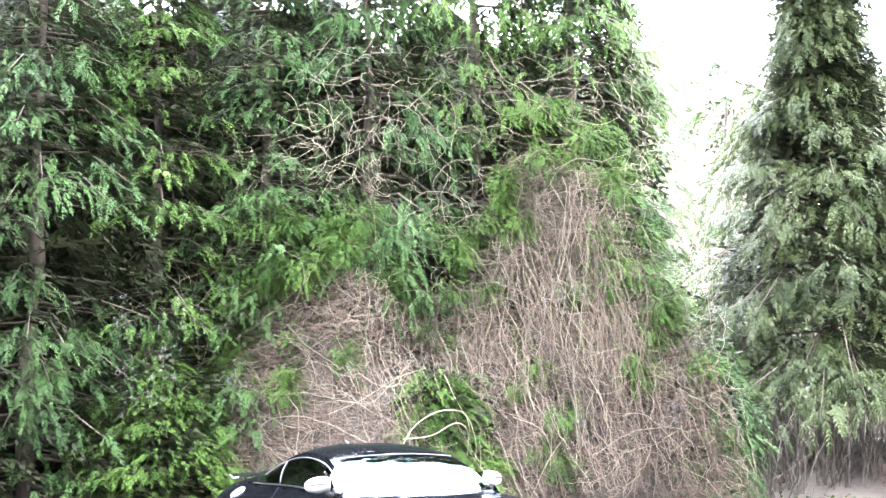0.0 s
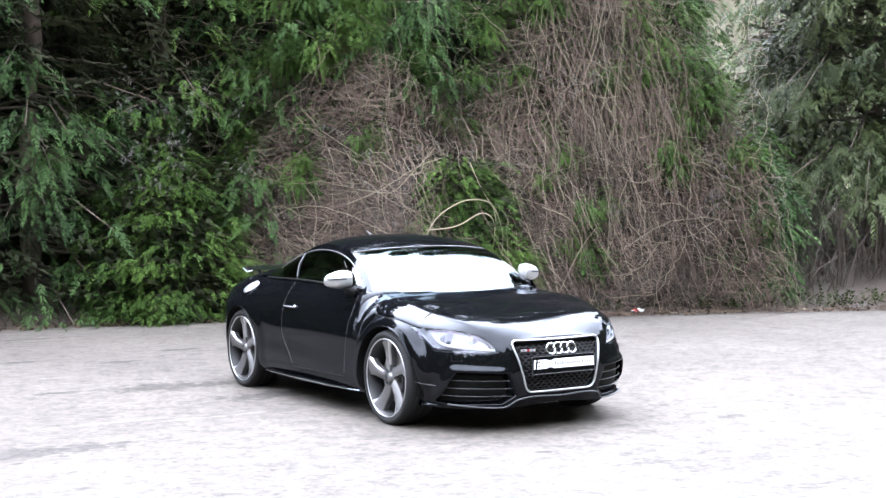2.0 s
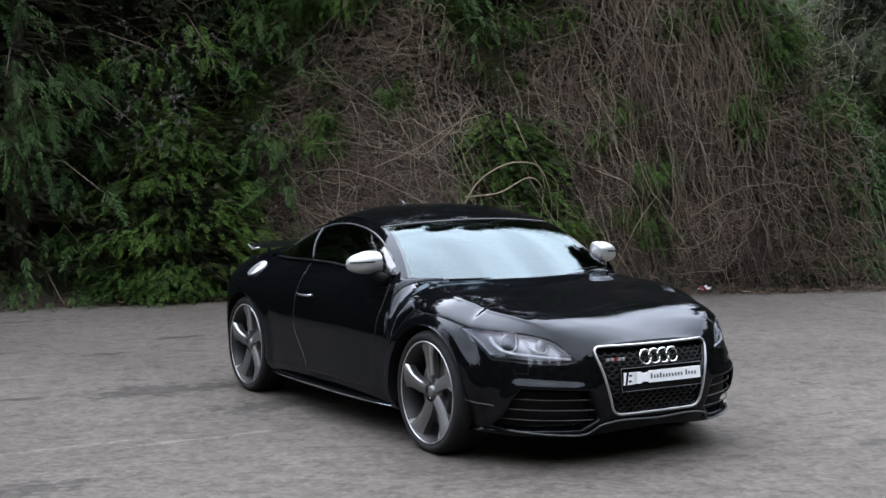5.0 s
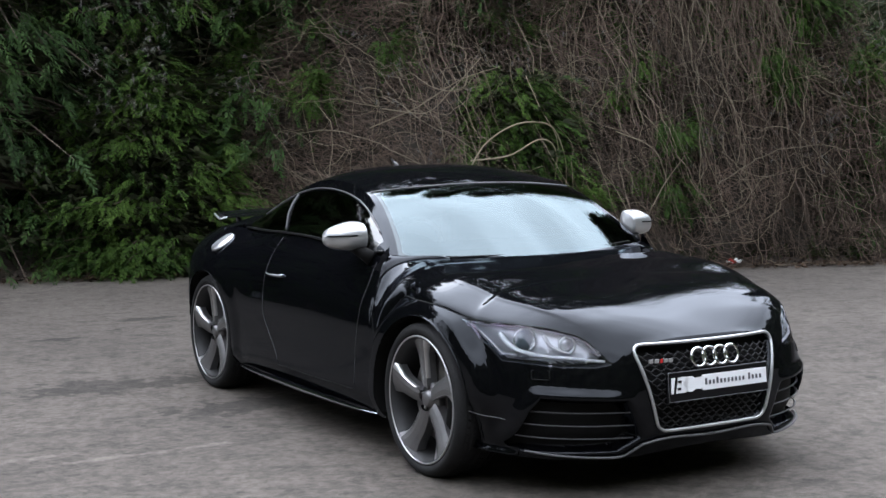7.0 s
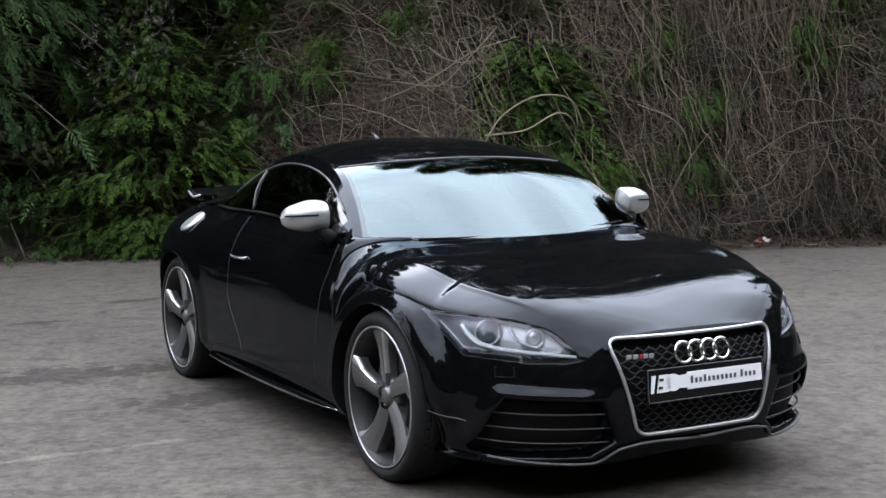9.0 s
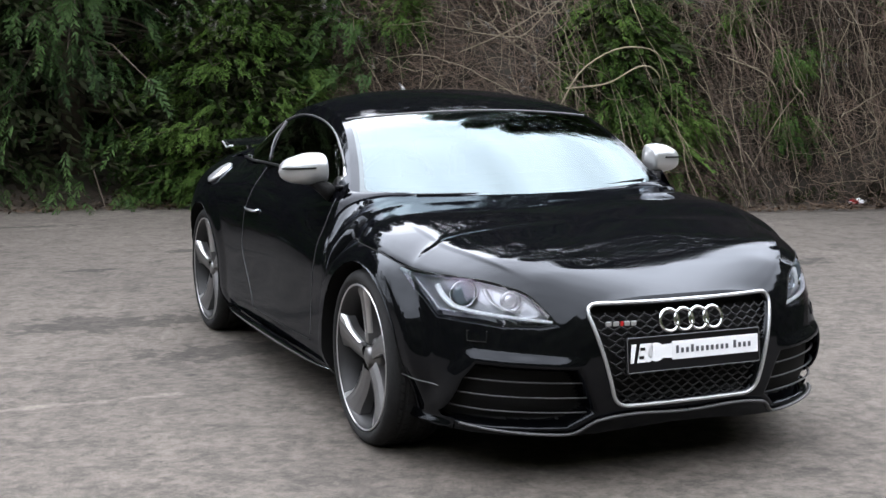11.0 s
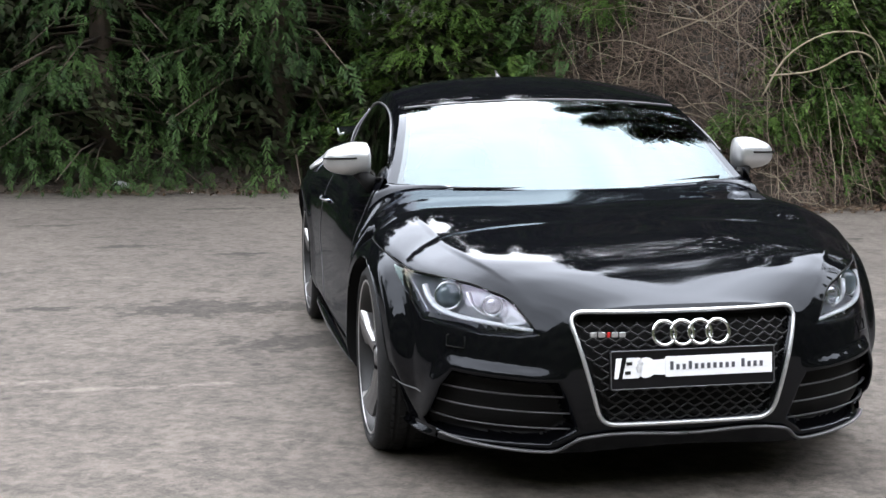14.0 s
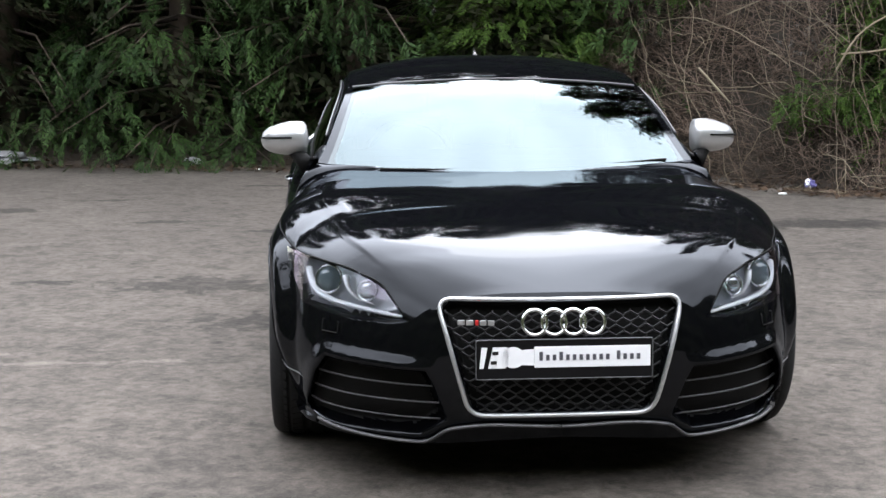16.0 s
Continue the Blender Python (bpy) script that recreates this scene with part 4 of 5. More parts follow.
sheet("front_bumper", B, PAINT, car, solid & bumper, thick=0.004)
sheet("body", B, PAINT, car, solid & ~bumper & ~door & ~lamp_in & ~grille_in & ~intake_in, thick=0.004)
sheet("grille_backing", B, MATT, car, grille_in)
for side in (1, -1):
    sheet("door", B, PAINT, car, solid & door, (side,), thick=0.004)
    sheet("intake_backing", B, MATT, car, intake_in, (side,))
    bowl = sheet("headlight", B, REFLECT, car, lamp_in, (side,), "clear xenon headlight with a white light strip")
    cover = SKIN + np.array((0.002, -0.003, 0.0))
    sheet("lens", cover, LENS, bowl, (din_l[:-1, :-1] + din_l[1:, 1:]) / 2 > -0.004, (side,)).visible_shadow = False

    def in_lamp(x, z, deep):
        k = np.unravel_index(np.argmin((SKIN[..., 0] - x) ** 2 + (SKIN[..., 2] - z) ** 2 + (SKIN[..., 1] > -1.3)), CC.shape)
        return SKIN[k] + np.array((-deep * 0.35, deep * 0.9, 0))

    way = np.array((0.42, -0.88, 0.22)) / np.linalg.norm((0.42, -0.88, 0.22))
    across = np.cross((0, 0, 1.0), way)
    across /= np.linalg.norm(across)
    upward = np.cross(way, across)
    for (x, z, rad, glazed) in ((0.70, 0.632, 0.043, PROJ), (0.585, 0.612, 0.031, BULB)):
        c = in_lamp(x, z, 0.03)
        a = np.linspace(0, 2 * np.pi, 36, endpoint=False)[:, None]
        tube("projector", (c + rad * (across * np.cos(a) + upward * np.sin(a))) * (side, 1, 1), 0.0055, CHROME, bowl, 8, closed=True, up=way)
        q = ball((rad * 0.93, rad * 0.5, rad * 0.93), tuple((c + way * -0.012) * (side, 1, 1)), 24, 16)
        part("projector_lens", q, glazed, bowl, smooth=True)
    strip = [in_lamp(x, z, 0.012) for x, z in ((0.758, 0.655), (0.753, 0.625), (0.735, 0.597), (0.695, 0.58), (0.62, 0.569), (0.54, 0.56), (0.475, 0.554))]
    tube("light_strip", chain(strip, 44) * (side, 1, 1), np.linspace(0.011, 0.006, 44), LED, bowl, 8)
    hook = [in_lamp(x, z, 0.022) for x, z in ((0.648, 0.65), (0.637, 0.615), (0.61, 0.59), (0.56, 0.577))]
    tube("inner_blade", chain(hook, 24) * (side, 1, 1), np.linspace(0.012, 0.004, 24), SILVER, bowl, 8, flat=0.5)
    for k in range(9):
        x = 0.73 - 0.026 * k
        part("marker_lamp", ball((0.0045, 0.0045, 0.0035), tuple(in_lamp(x, 0.566 - 0.0008 * k, 0.03) * (side, 1, 1)), 8, 6), CHROME, bowl, smooth=True)
    # lower lip, intake slats, washer cap, side fin
    lip = []
    for c in np.linspace(0.0, 0.60, 70):
        p = body_at(c, 0.2)
        zl = float(spline([(0, 0.232), (0.30, 0.23), (0.335, 0.222), (0.40, 0.176), (0.43, 0.17), (0.6, 0.18), (0.76, 0.2)], [p[0]])[0])
        lip.append(body_at(c, zl) + (0, -0.012, 0))
    tube("lip", np.array(lip) * (side, 1, 1), 0.0075, LIP, car, 8, flat=0.7)
    for zs in (0.25, 0.302, 0.354):
        cs = np.linspace(0.02, 0.98, 60)
        line = body_at(cs, zs + 0.02 * (cs - 0.4))
        keep = inside(line[:, 0], line[:, 2], INTAKE) > 0.004
        if keep.sum() > 3:
            tube("intake_slat", (line[keep] + (0, 0.03, 0)) * (side, 1, 1), 0.005, SLAT, car, 6, flat=0.5)
    cap = [body_at(c, z) + (0.0008, -0.001, 0) for c, z in ((0.50, 0.485), (0.56, 0.485), (0.56, 0.518), (0.50, 0.518))]
    tube("washer_cap", chain(cap + cap[:1], 40) * (side, 1, 1), 0.0018, MATT, car, 5)
    fc = np.linspace(0.62, 0.82, 20)
    flare = (np.sin(np.pi * np.linspace(0.02, 0.98, 20)) ** 0.4)[:, None]
    away = body_at(fc, 0.18) - (0, -1.2, 0.18)
    away /= np.linalg.norm(away, axis=1)[:, None]
    blade = np.stack([body_at(fc, h) + away * o * flare for h, o in ((0.205, 0.0), (0.186, 0.005), (0.178, 0.02), (0.170, 0.02), (0.164, 0.0))], 1)
    sheet("bumper_fin", blade, PAINT, car, sides=(side,), label="black splitter blade ahead of the wheel")
    tube("bumper_seam", np.array([body_at(c, z) + (0.0005, -0.0005, 0) for c, z in zip(np.linspace(0.66, 0.80, 12), np.linspace(0.315, 0.33, 12))]) * (side, 1, 1), 0.0022, LIP, car, 5)
    # side skirt
    skirt = [body_at(c, 0.2) + (0.018 - 0.04 * abs(2 * k / 29 - 1) ** 12, 0, -0.012) for k, c in enumerate(np.linspace(1.15, 1.85, 30))]
    tube("side_skirt", np.array(skirt) * (side, 1, 1), 0.0005 + 0.0195 * np.abs(np.sin(np.pi * np.linspace(0, 1, 30))) ** 0.9, PAINT, car, 8, flat=0.8)
    # arch lips and wheel wells
    for ay in (-AXLE, AXLE):
        a = np.linspace(radians(-18), radians(198), 60)
        y, z = ay - 0.361 * np.cos(a), HUB_Z + 0.361 * np.sin(a)
        x = np.array([B[..., 0].ravel()[np.argmin(((B[..., 1] - k) ** 2 + (B[..., 2] - h) ** 2 + (B[..., 0] < 0.5)).ravel())] for k, h in zip(y, z)]) - 0.002
        well = np.stack([np.stack((x * k - o, y, z), -1) for k, o in ((1, -0.005), (1, 0.018), (1, 0.05))] + [np.stack((np.full_like(x, 0.52), ay - 0.375 * np.cos(a), HUB_Z + 0.375 * np.sin(a)), -1),
                        np.stack((np.full_like(x, 0.5), ay - 0.02 * np.cos(a), HUB_Z + 0.02 * np.sin(a)), -1)], 1)
        raw("wheel_well", well.reshape(-1, 3) * (side, 1, 1), grid_faces(60, 5).tolist(), MATT, car)

# ---- bonnet ----
ce = np.linspace(0.295, 1.186, 80)
EDGE = body_at(ce, top_z(ce))
cf = 0.295 * np.concatenate((np.linspace(0, 0.72, 30), np.linspace(0.73, 1, 60)))
FRONT = body_at(cf, top_z(cf))
CENTRE_Y = np.linspace(FRONT[0, 1], -0.90, 80)
MIDLINE = np.stack((np.zeros(80), CENTRE_Y, spline([(-2.05, 0.632), (-2.0, 0.656), (-1.9, 0.697), (-1.7, 0.757), (-1.5, 0.8), (-1.23, 0.846), (-1.0, 0.872), (-0.88, 0.880)], CENTRE_Y)), -1)
u1, v1 = np.meshgrid(np.concatenate((np.linspace(0, 0.72, 30), np.linspace(0.73, 1, 60))), np.linspace(0, 1, 80), indexing="xy")
# the crease runs from the headlight tip to the foot of the windscreen pillar
vv = np.linspace(0, 1, 80)
crease = spline([(0, 0.94), (0.12, 0.86), (0.3, 0.78), (0.6, 0.74), (0.78, 0.745), (0.9, 0.78), (1, 0.82)], vv)[:, None]
# each rib leaves the middle level and comes down tangent to the flank at the shut line
DOWN = body_at(ce, top_z(ce) - 0.015) - EDGE
DOWN /= np.linalg.norm(DOWN, axis=1)[:, None]
pull = spline([(0, 0.05), (0.1, 0.2), (0.25, 0.33), (0.4, 0.39), (0.7, 0.42), (1, 0.43)], vv)[:, None, None]
uq = u1[..., None]
LEVEL = np.stack((EDGE[:, 0], 0 * vv, 0 * vv), -1)
HOOD = (MIDLINE[:, None] * (2 * uq ** 3 - 3 * uq ** 2 + 1) + LEVEL[:, None] * (uq ** 3 - 2 * uq ** 2 + uq)
        + EDGE[:, None] * (3 * uq ** 2 - 2 * uq ** 3) + DOWN[:, None] * pull * (uq ** 3 - uq ** 2))
fold = np.clip((u1 - crease) / (1 - crease), 0, 1)
HOOD[..., 2] += (0.005 * (1 - step(u1, crease - 0.012, crease + 0.02)) - 0.034 * fold * (1 - fold)) * (step(vv, 0.06, 0.3) * step(vv, 1.0, 0.65))[:, None]
# towards the windscreen the wings rise level with the foot of the pillars
shoulder = np.clip((HOOD[..., 0] - 0.60) / (EDGE[:, None, 0] - 0.60), 0, 1)
crest = EDGE[:, None, 2] + (MIDLINE[:, None, 2] + 0.004 - EDGE[:, None, 2]) * np.sqrt(1 - shoulder ** 2)
rise = step(vv, 0.3, 1.0)[:, None]
HOOD[..., 2] = HOOD[..., 2] * (1 - rise) + crest * rise
HOOD += (FRONT[None] - HOOD[:1]) * ((1 - v1) ** 7)[..., None]
sheet("bonnet", HOOD, PAINT, car, thick=0.004)
for side in (1, -1):
    tube("bonnet_seam", (EDGE[2:] + (0.0, 0, -0.001)) * (side, 1, 1), 0.0028, MATT, car, 5)

# ---- cabin: windscreen, roof, pillars, side glass ----
RAIL = np.array([(0.738, -0.71, 0.888), (0.695, -0.60, 0.975), (0.65, -0.43, 1.09), (0.612, -0.25, 1.172), (0.603, 0.0, 1.222), (0.603, 0.25, 1.226), (0.598, 0.55, 1.168), (0.594, 0.85, 1.068), (0.61, 1.1, 0.965)])
RAIL_C = np.array([(-0.95, 0.87), (-0.83, 0.945), (-0.60, 1.09), (-0.37, 1.212), (-0.05, 1.28), (0.22, 1.298), (0.55, 1.268), (0.9, 1.185), (1.22, 1.072)])
tail_c = np.linspace(2.05, 3.0, 24)
TAIL = body_at(tail_c, top_z(tail_c))
t_in = np.linspace(0, 8, 97)
rail = spline(np.column_stack((np.arange(9), RAIL)), t_in)
spine = spline(np.column_stack((np.arange(9), RAIL_C)), t_in)
for _ in range(60):
    rail[1:-1] = rail[1:-1] * 0.5 + (rail[:-2] + rail[2:]) * 0.25
    spine[1:-1] = spine[1:-1] * 0.5 + (spine[:-2] + spine[2:]) * 0.25
rail = np.concatenate((rail, TAIL))
tc = np.linspace(0, 1, 25)[1:]
spine = np.concatenate((spine, np.stack((1.22 + tc * (TAIL[-1, 1] - 1.22), spline([(0, 1.072), (0.4, 0.96), (0.7, 0.9), (1, 0.87)], tc)), -1)))
uu = np.concatenate((np.linspace(0, 0.9, 30), np.linspace(0.92, 1, 8)))
power = 1.95 + 0.65 * step(np.arange(len(rail)), 34, 64)[:, None]
CAB = np.stack((rail[:, None, 0] * uu[None], spine[:, None, 0] + (rail[:, None, 1] - spine[:, None, 0]) * uu[None] ** 1.85,
                spine[:, None, 1] + (rail[:, None, 2] - spine[:, None, 1]) * uu[None] ** power), -1)
vi = np.arange(len(rail) - 1)[:, None] * np.ones((1, len(uu) - 1), int)
ui = np.ones((len(rail) - 1, 1)) * ((uu[:-1] + uu[1:]) / 2)[None]
rear_glass = (vi > 72) & (vi < 110) & (ui < 0.82)
edge_u = uu[33]
rf, uf = np.linspace(0, 36, 145), np.linspace(0, edge_u, 150)
rail_f, spine_f = (spline(np.column_stack((np.arange(40), k[:40])), rf)[:, None] for k in (rail, spine))
PANE = np.stack((rail_f[..., 0] * uf, spine_f[..., 0] + (rail_f[..., 1] - spine_f[..., 0]) * uf ** 1.85,
                 spine_f[..., 1] + (rail_f[..., 2] - spine_f[..., 1]) * uf ** (1.95 + 0.65 * step(rf, 34, 64))[:, None]), -1)
pv, pu = np.meshgrid((rf[:-1] + rf[1:]) / 2, (uf[:-1] + uf[1:]) / 2, indexing="ij")
corner = np.hypot(np.maximum(pu - 0.88, 0) / 0.05, np.where(pv < 18, np.maximum(5.2 - pv, 0) / 4.0, np.maximum(pv - 30, 0) / 4.6))
clear = corner < 1.0
sheet("windscreen", PANE, GLASS, car, clear, label="windscreen mirroring the white sky").visible_shadow = False
sheet("windscreen_border", PANE, FRIT, car, ~clear)
sheet("roof", CAB, PAINT, car, (vi >= 36) & ~rear_glass, thick=0.004)
sheet("rear_window", CAB, TINTED, car, rear_glass)
for side in (1, -1):
    sheet("a_pillar", CAB, PAINT, car, (vi < 36) & (ui >= edge_u), (side,), thick=0.004)
tube("windscreen_top_seal", np.concatenate((CAB[36, ::-1] * (-1, 1, 1), CAB[36, 1:]))[3:-3] + (0, 0, 0.001), 0.004, LIP, car, 5)

# the scuttle closes the gap from the bonnet up to the glass and the pillar foot
reach = np.clip(HOOD[-1, :, 0], 0, None)
foot_x = np.concatenate((CAB[1, :, 0], body_at([1.192], [0.86])[:, 0] + 0.004))
back_y = np.interp(reach, foot_x, np.concatenate((CAB[1, :, 1], [-0.725])))
back_z = np.interp(reach, foot_x, np.concatenate((CAB[1, :, 2], [0.862])))
BACK = np.stack((np.minimum(reach, foot_x[-1]), back_y, back_z), -1)
ss = np.linspace(0, 1, 10)[:, None, None]
SCUTTLE = HOOD[-1][None] * (1 - ss) + BACK[None] * ss
SCUTTLE[..., 2] += 0.006 * np.sin(np.pi * ss[..., 0])
sheet("scuttle", SCUTTLE, PAINT, car, thick=0.003)

belt_c = 1 + (rail[:97, 1] + 1.2) / 2.45
belt_c = np.where(rail[:97, 1] > 1.25, 2.0, belt_c)
BELT = body_at(np.clip(belt_c, 1.22, 2.05), top_z(np.clip(belt_c, 1.22, 2.05)))
BELT[:, 1] = rail[:97, 1] + np.linspace(0, 0.12, 97)
ww = np.linspace(0, 1, 22)
hug = step(np.arange(97), 0, 12)[:, None]
BELT = rail[:97] * (1 - hug) + BELT * hug
SIDE = BELT[:, None] * (1 - ww[None, :, None]) + rail[:97, None] * ww[None, :, None]
SIDE[..., 0] += 0.022 * np.sin(np.pi * ww)[None] * step(np.arange(97), 0, 30)[:, None]
sm = (SIDE[:-1, :-1] + SIDE[1:, 1:]) / 2
wm = np.broadcast_to(((ww[:-1] + ww[1:]) / 2)[None], sm.shape[:2])
split = 0.405 + (sm[..., 2] - 0.938) * 0.57
pane = (wm > 0.07) & (wm < 0.83) & (sm[..., 1] > -0.60)
front_pane, back_pane = pane & (sm[..., 1] < split - 0.02), pane & (sm[..., 1] > split + 0.015) & (sm[..., 1] < 1.06)
for side in (1, -1):
    sheet("side_window", SIDE, TINTED, car, front_pane, (side,), "dark tinted side window")
    sheet("quarter_window", SIDE, TINTED, car, back_pane, (side,), "dark tinted quarter window")
    sheet("window_frame", SIDE, PAINT, car, ~front_pane & ~back_pane, (side,))
    arc = SIDE[15:90, 18] + (0.006, 0, 0)
    tube("window_trim", arc * (side, 1, 1), 0.0042, LIP, car, 6)
    bar = np.array([SIDE[np.argmin(np.abs(SIDE[:, j, 1] - 0.405 - (SIDE[:, j, 2] - 0.938) * 0.57)), j] for j in (2, 18)])
    tube("pillar_trim", chain((bar[0] + (0.004, 0, 0), bar.mean(0) + (0.024, 0, 0), bar[1] + (0.006, 0, 0)), 12) * (side, 1, 1), 0.005, LIP, car, 6)
    tube("belt_trim", (SIDE[6:92, 1] + (0.006, 0, 0)) * (side, 1, 1), 0.006, BLACK, car, 6)
    # shut lines of the door
    zz = np.linspace(0.92, 0.29, 40)
    rear_y = 0.43 - 0.20 * step(zz, 0.55, 0.27)
    line = body_at(1 + (rear_y + 1.2) / 2.45, np.minimum(zz, top_z(1 + (rear_y + 1.2) / 2.45)))
    # rear seam grey on black: the highlight along its edge is in the colour
    tube("door_seam", (line + (0.0008, 0, 0)) * (side, 1, 1), 0.0013, SLAT, car, 5)
    zz = np.linspace(0.865, 0.30, 40)
    line_y = -0.66 + 0.05 * step(zz, 0.8, 0.3)
    tube("door_seam", (body_at(1 + (line_y + 1.2) / 2.45, zz) + (0.0006, 0, 0)) * (side, 1, 1), 0.0013, SLAT, car, 5)
    low = np.array([body_at(1 + (y + 1.2) / 2.45, 0.275) for y in np.linspace(-0.61, 0.22, 30)])
    tube("door_seam", (low + (0.0008, 0, 0)) * (side, 1, 1), 0.0016, MATT, car, 5)
    # handle
    hp = [body_at(1 + (y + 1.2) / 2.45, 0.735) + (0.02 * math.sin(math.pi * (y - 0.2) / 0.2), 0, 0) for y in np.linspace(0.2, 0.4, 14)]
    tube("door_handle", np.array(hp) * (side, 1, 1), 0.013, PAINT, car, 8, flat=0.7)
    tube("handle_edge", (np.array(hp) + (0.012, 0, 0.004)) * (side, 1, 1), 0.0022, SILVER, car, 6)
    # mirror
    mx, my, mz = 0.872 * side, -0.50, 0.975
    tt = np.linspace(0, 1, 26)
    ringed = []
    for t in tt:
        fat = (1 - max(0, (0.10 - t) / 0.10) ** 2.2) ** 0.5 * (1 - t ** 4.5) ** 0.5
        up = 0.071 * fat * (0.93 + 0.12 * math.sin(math.pi * min(1, t * 1.5)))
        down, deep_f, deep_b = 0.063 * fat * (1 - 0.1 * t), 0.088 * fat, 0.04 * fat
        for a in np.linspace(0, 2 * np.pi, 28, endpoint=False):
            ca, sa = math.cos(a), math.sin(a)
            px = math.copysign(abs(ca) ** 0.8, ca) * (deep_b if ca > 0 else deep_f)
            pz = math.copysign(abs(sa) ** 0.75, sa) * (up if sa > 0 else down)
            ringed.append((side * (0.775 + 0.192 * t), my + px + 0.035 * t * t, mz + pz - 0.006 * t))
    faces = [(i * 28 + k, i * 28 + (k + 1) % 28, (i + 1) * 28 + (k + 1) % 28, (i + 1) * 28 + k) for i in range(25) for k in range(28)]
    cap_ob = raw("mirror", ringed, faces if side < 0 else [f[::-1] for f in faces], SILVER, car, "satin silver door mirror housing")
    foot = [(0.775 * side, -0.60, 0.875), (0.80 * side, -0.565, 0.9), (0.825 * side, -0.53, 0.925), (0.835 * side, -0.51, 0.94)]
    tube("mirror_stalk", foot, (0.036, 0.03, 0.028, 0.034), MATT, cap_ob, 10)
    turn = [(side * (0.84 + 0.125 * t), my - 0.0875 * (1 - (0.35 + 0.58 * t) ** 3.4) ** 0.5 + 0.035 * (0.35 + 0.58 * t) ** 2 - 0.002, mz + 0.012 - 0.004 * t) for t in np.linspace(0, 1, 14)]
    tube("indicator", turn, 0.004, MATT, cap_ob, 6)
    part("mirror_glass", box((0.10, 0.006, 0.07), (0.885 * side, my + 0.037, mz), 0.002), CHROME, cap_ob)

# ---- grille, rings, badge, plate ----
def nose_at(x, z, out=0.0):
    """A point of the nose at x and z."""
    b = float(spline(NOSE_B, [z])[0])
    n = float(spline(NOSE_N, [z])[0])
    w = float(spline(W_FRONT, [z])[0])
    return np.array((x, -1.2 - b * (1 - min(abs(x) / w, 1) ** n) ** (1 / n) - out, z))


def rounded(corners, radius, per=8):
    out = []
    n = len(corners)
    for i in range(n):
        p, a, b = (np.array(corners[k % n], float) for k in (i, i - 1, i + 1))
        u, v = (a - p) / np.linalg.norm(a - p), (b - p) / np.linalg.norm(b - p)
        for t in np.linspace(0, 1, per):
            out.append(p + u * radius * (1 - t) ** 2 + v * radius * t ** 2)
        q0, q1 = p + v * radius, b - v * radius
        out += [q0 + (q1 - q0) * t for t in np.linspace(0, 1, 12)[1:-1]]
    return out


frame_line = [nose_at(x, z, 0.006) for x, z in rounded([(-0.372, 0.614), (0.372, 0.614), (0.277, 0.268), (-0.277, 0.268)], 0.05)]
tube("grille_frame", frame_line, 0.0070, SILVER, car, 8, closed=True, label="satin silver grille frame", up=(0, 1, 0))
net_v, net_f, nk = [], [], 0
GR_FULL = [(-0.362, 0.605), (0.362, 0.605), (0.27, 0.276), (-0.27, 0.276)]
cw, ch = 0.046, 0.0245
for r in range(-2, 17):
    for q in range(-10, 11):
        cx, cz = (q + 0.5 * (r % 2)) * cw, 0.272 + r * ch * 0.78
        hexa = [(cx - cw * 0.5, cz + ch * 0.13), (cx - cw * 0.5, cz - ch * 0.13), (cx, cz - ch * 0.63 + ch * 0.0), (cx + cw * 0.5, cz - ch * 0.13)]
        seg = [h for h in hexa]
        ok = all(inside(np.array([x]), np.array([z]), GR_FULL)[0] > -0.004 for x, z in seg)
        if ok:
            v, f = tube_data([nose_at(x, z, -0.012) for x, z in seg], 0.0031, 4)
            net_v.append(v), net_f.extend(tuple(i + nk for i in t) for t in f[:-2])
            nk += len(v)
raw("grille_mesh", np.concatenate(net_v), net_f, BLACK, car, "gloss black honeycomb grille mesh")["kind"] = "stuff"
for i in range(4):
    cx = (i - 1.5) * 0.0575
    a = np.linspace(0, 2 * np.pi, 40, endpoint=False)
    pts = [nose_at(cx, 0.552) + (0.036 * math.cos(t), -0.008 - 0.003 * (i % 2), 0.036 * math.sin(t)) for t in a]
    base = nose_at(0, 0.552)[1]
    pts = [np.array((p[0], base - 0.012 - (p[2] - 0.552) * -0.25, p[2])) for p in pts]
    tube("emblem_ring", pts, 0.0062, CHROME, car, 8, closed=True, up=(0, 1, 0))
for x, w, mat in ((-0.300, 0.022, SILVER), (-0.275, 0.022, SILVER), (-0.254, 0.010, RED), (-0.236, 0.02, SILVER), (-0.213, 0.02, SILVER)):
    p = nose_at(x, 0.548, 0.002)
    part("badge_bar", box((w, 0.006, 0.016), tuple(p), 0.002), mat, car)
pz, py, tilt = 0.447, -2.1, 5
plate = part("number_plate", box((0.53, 0.014, 0.122), (0, 0, 0), 0.005), PAINT, car, "black framed dealer show plate with white panel")
edge = [(x, -0.009, z) for x, z in rounded([(-0.262, 0.058), (0.262, 0.058), (0.262, -0.058), (-0.262, -0.058)], 0.006, 4)]
tube("plate_rim", edge, 0.0018, LIP, plate, 5, closed=True, up=(0, 1, 0))
part("plate_panel", box((0.345, 0.003, 0.062), (0.083, -0.0085, 0.006), 0.001), WHITE, plate)
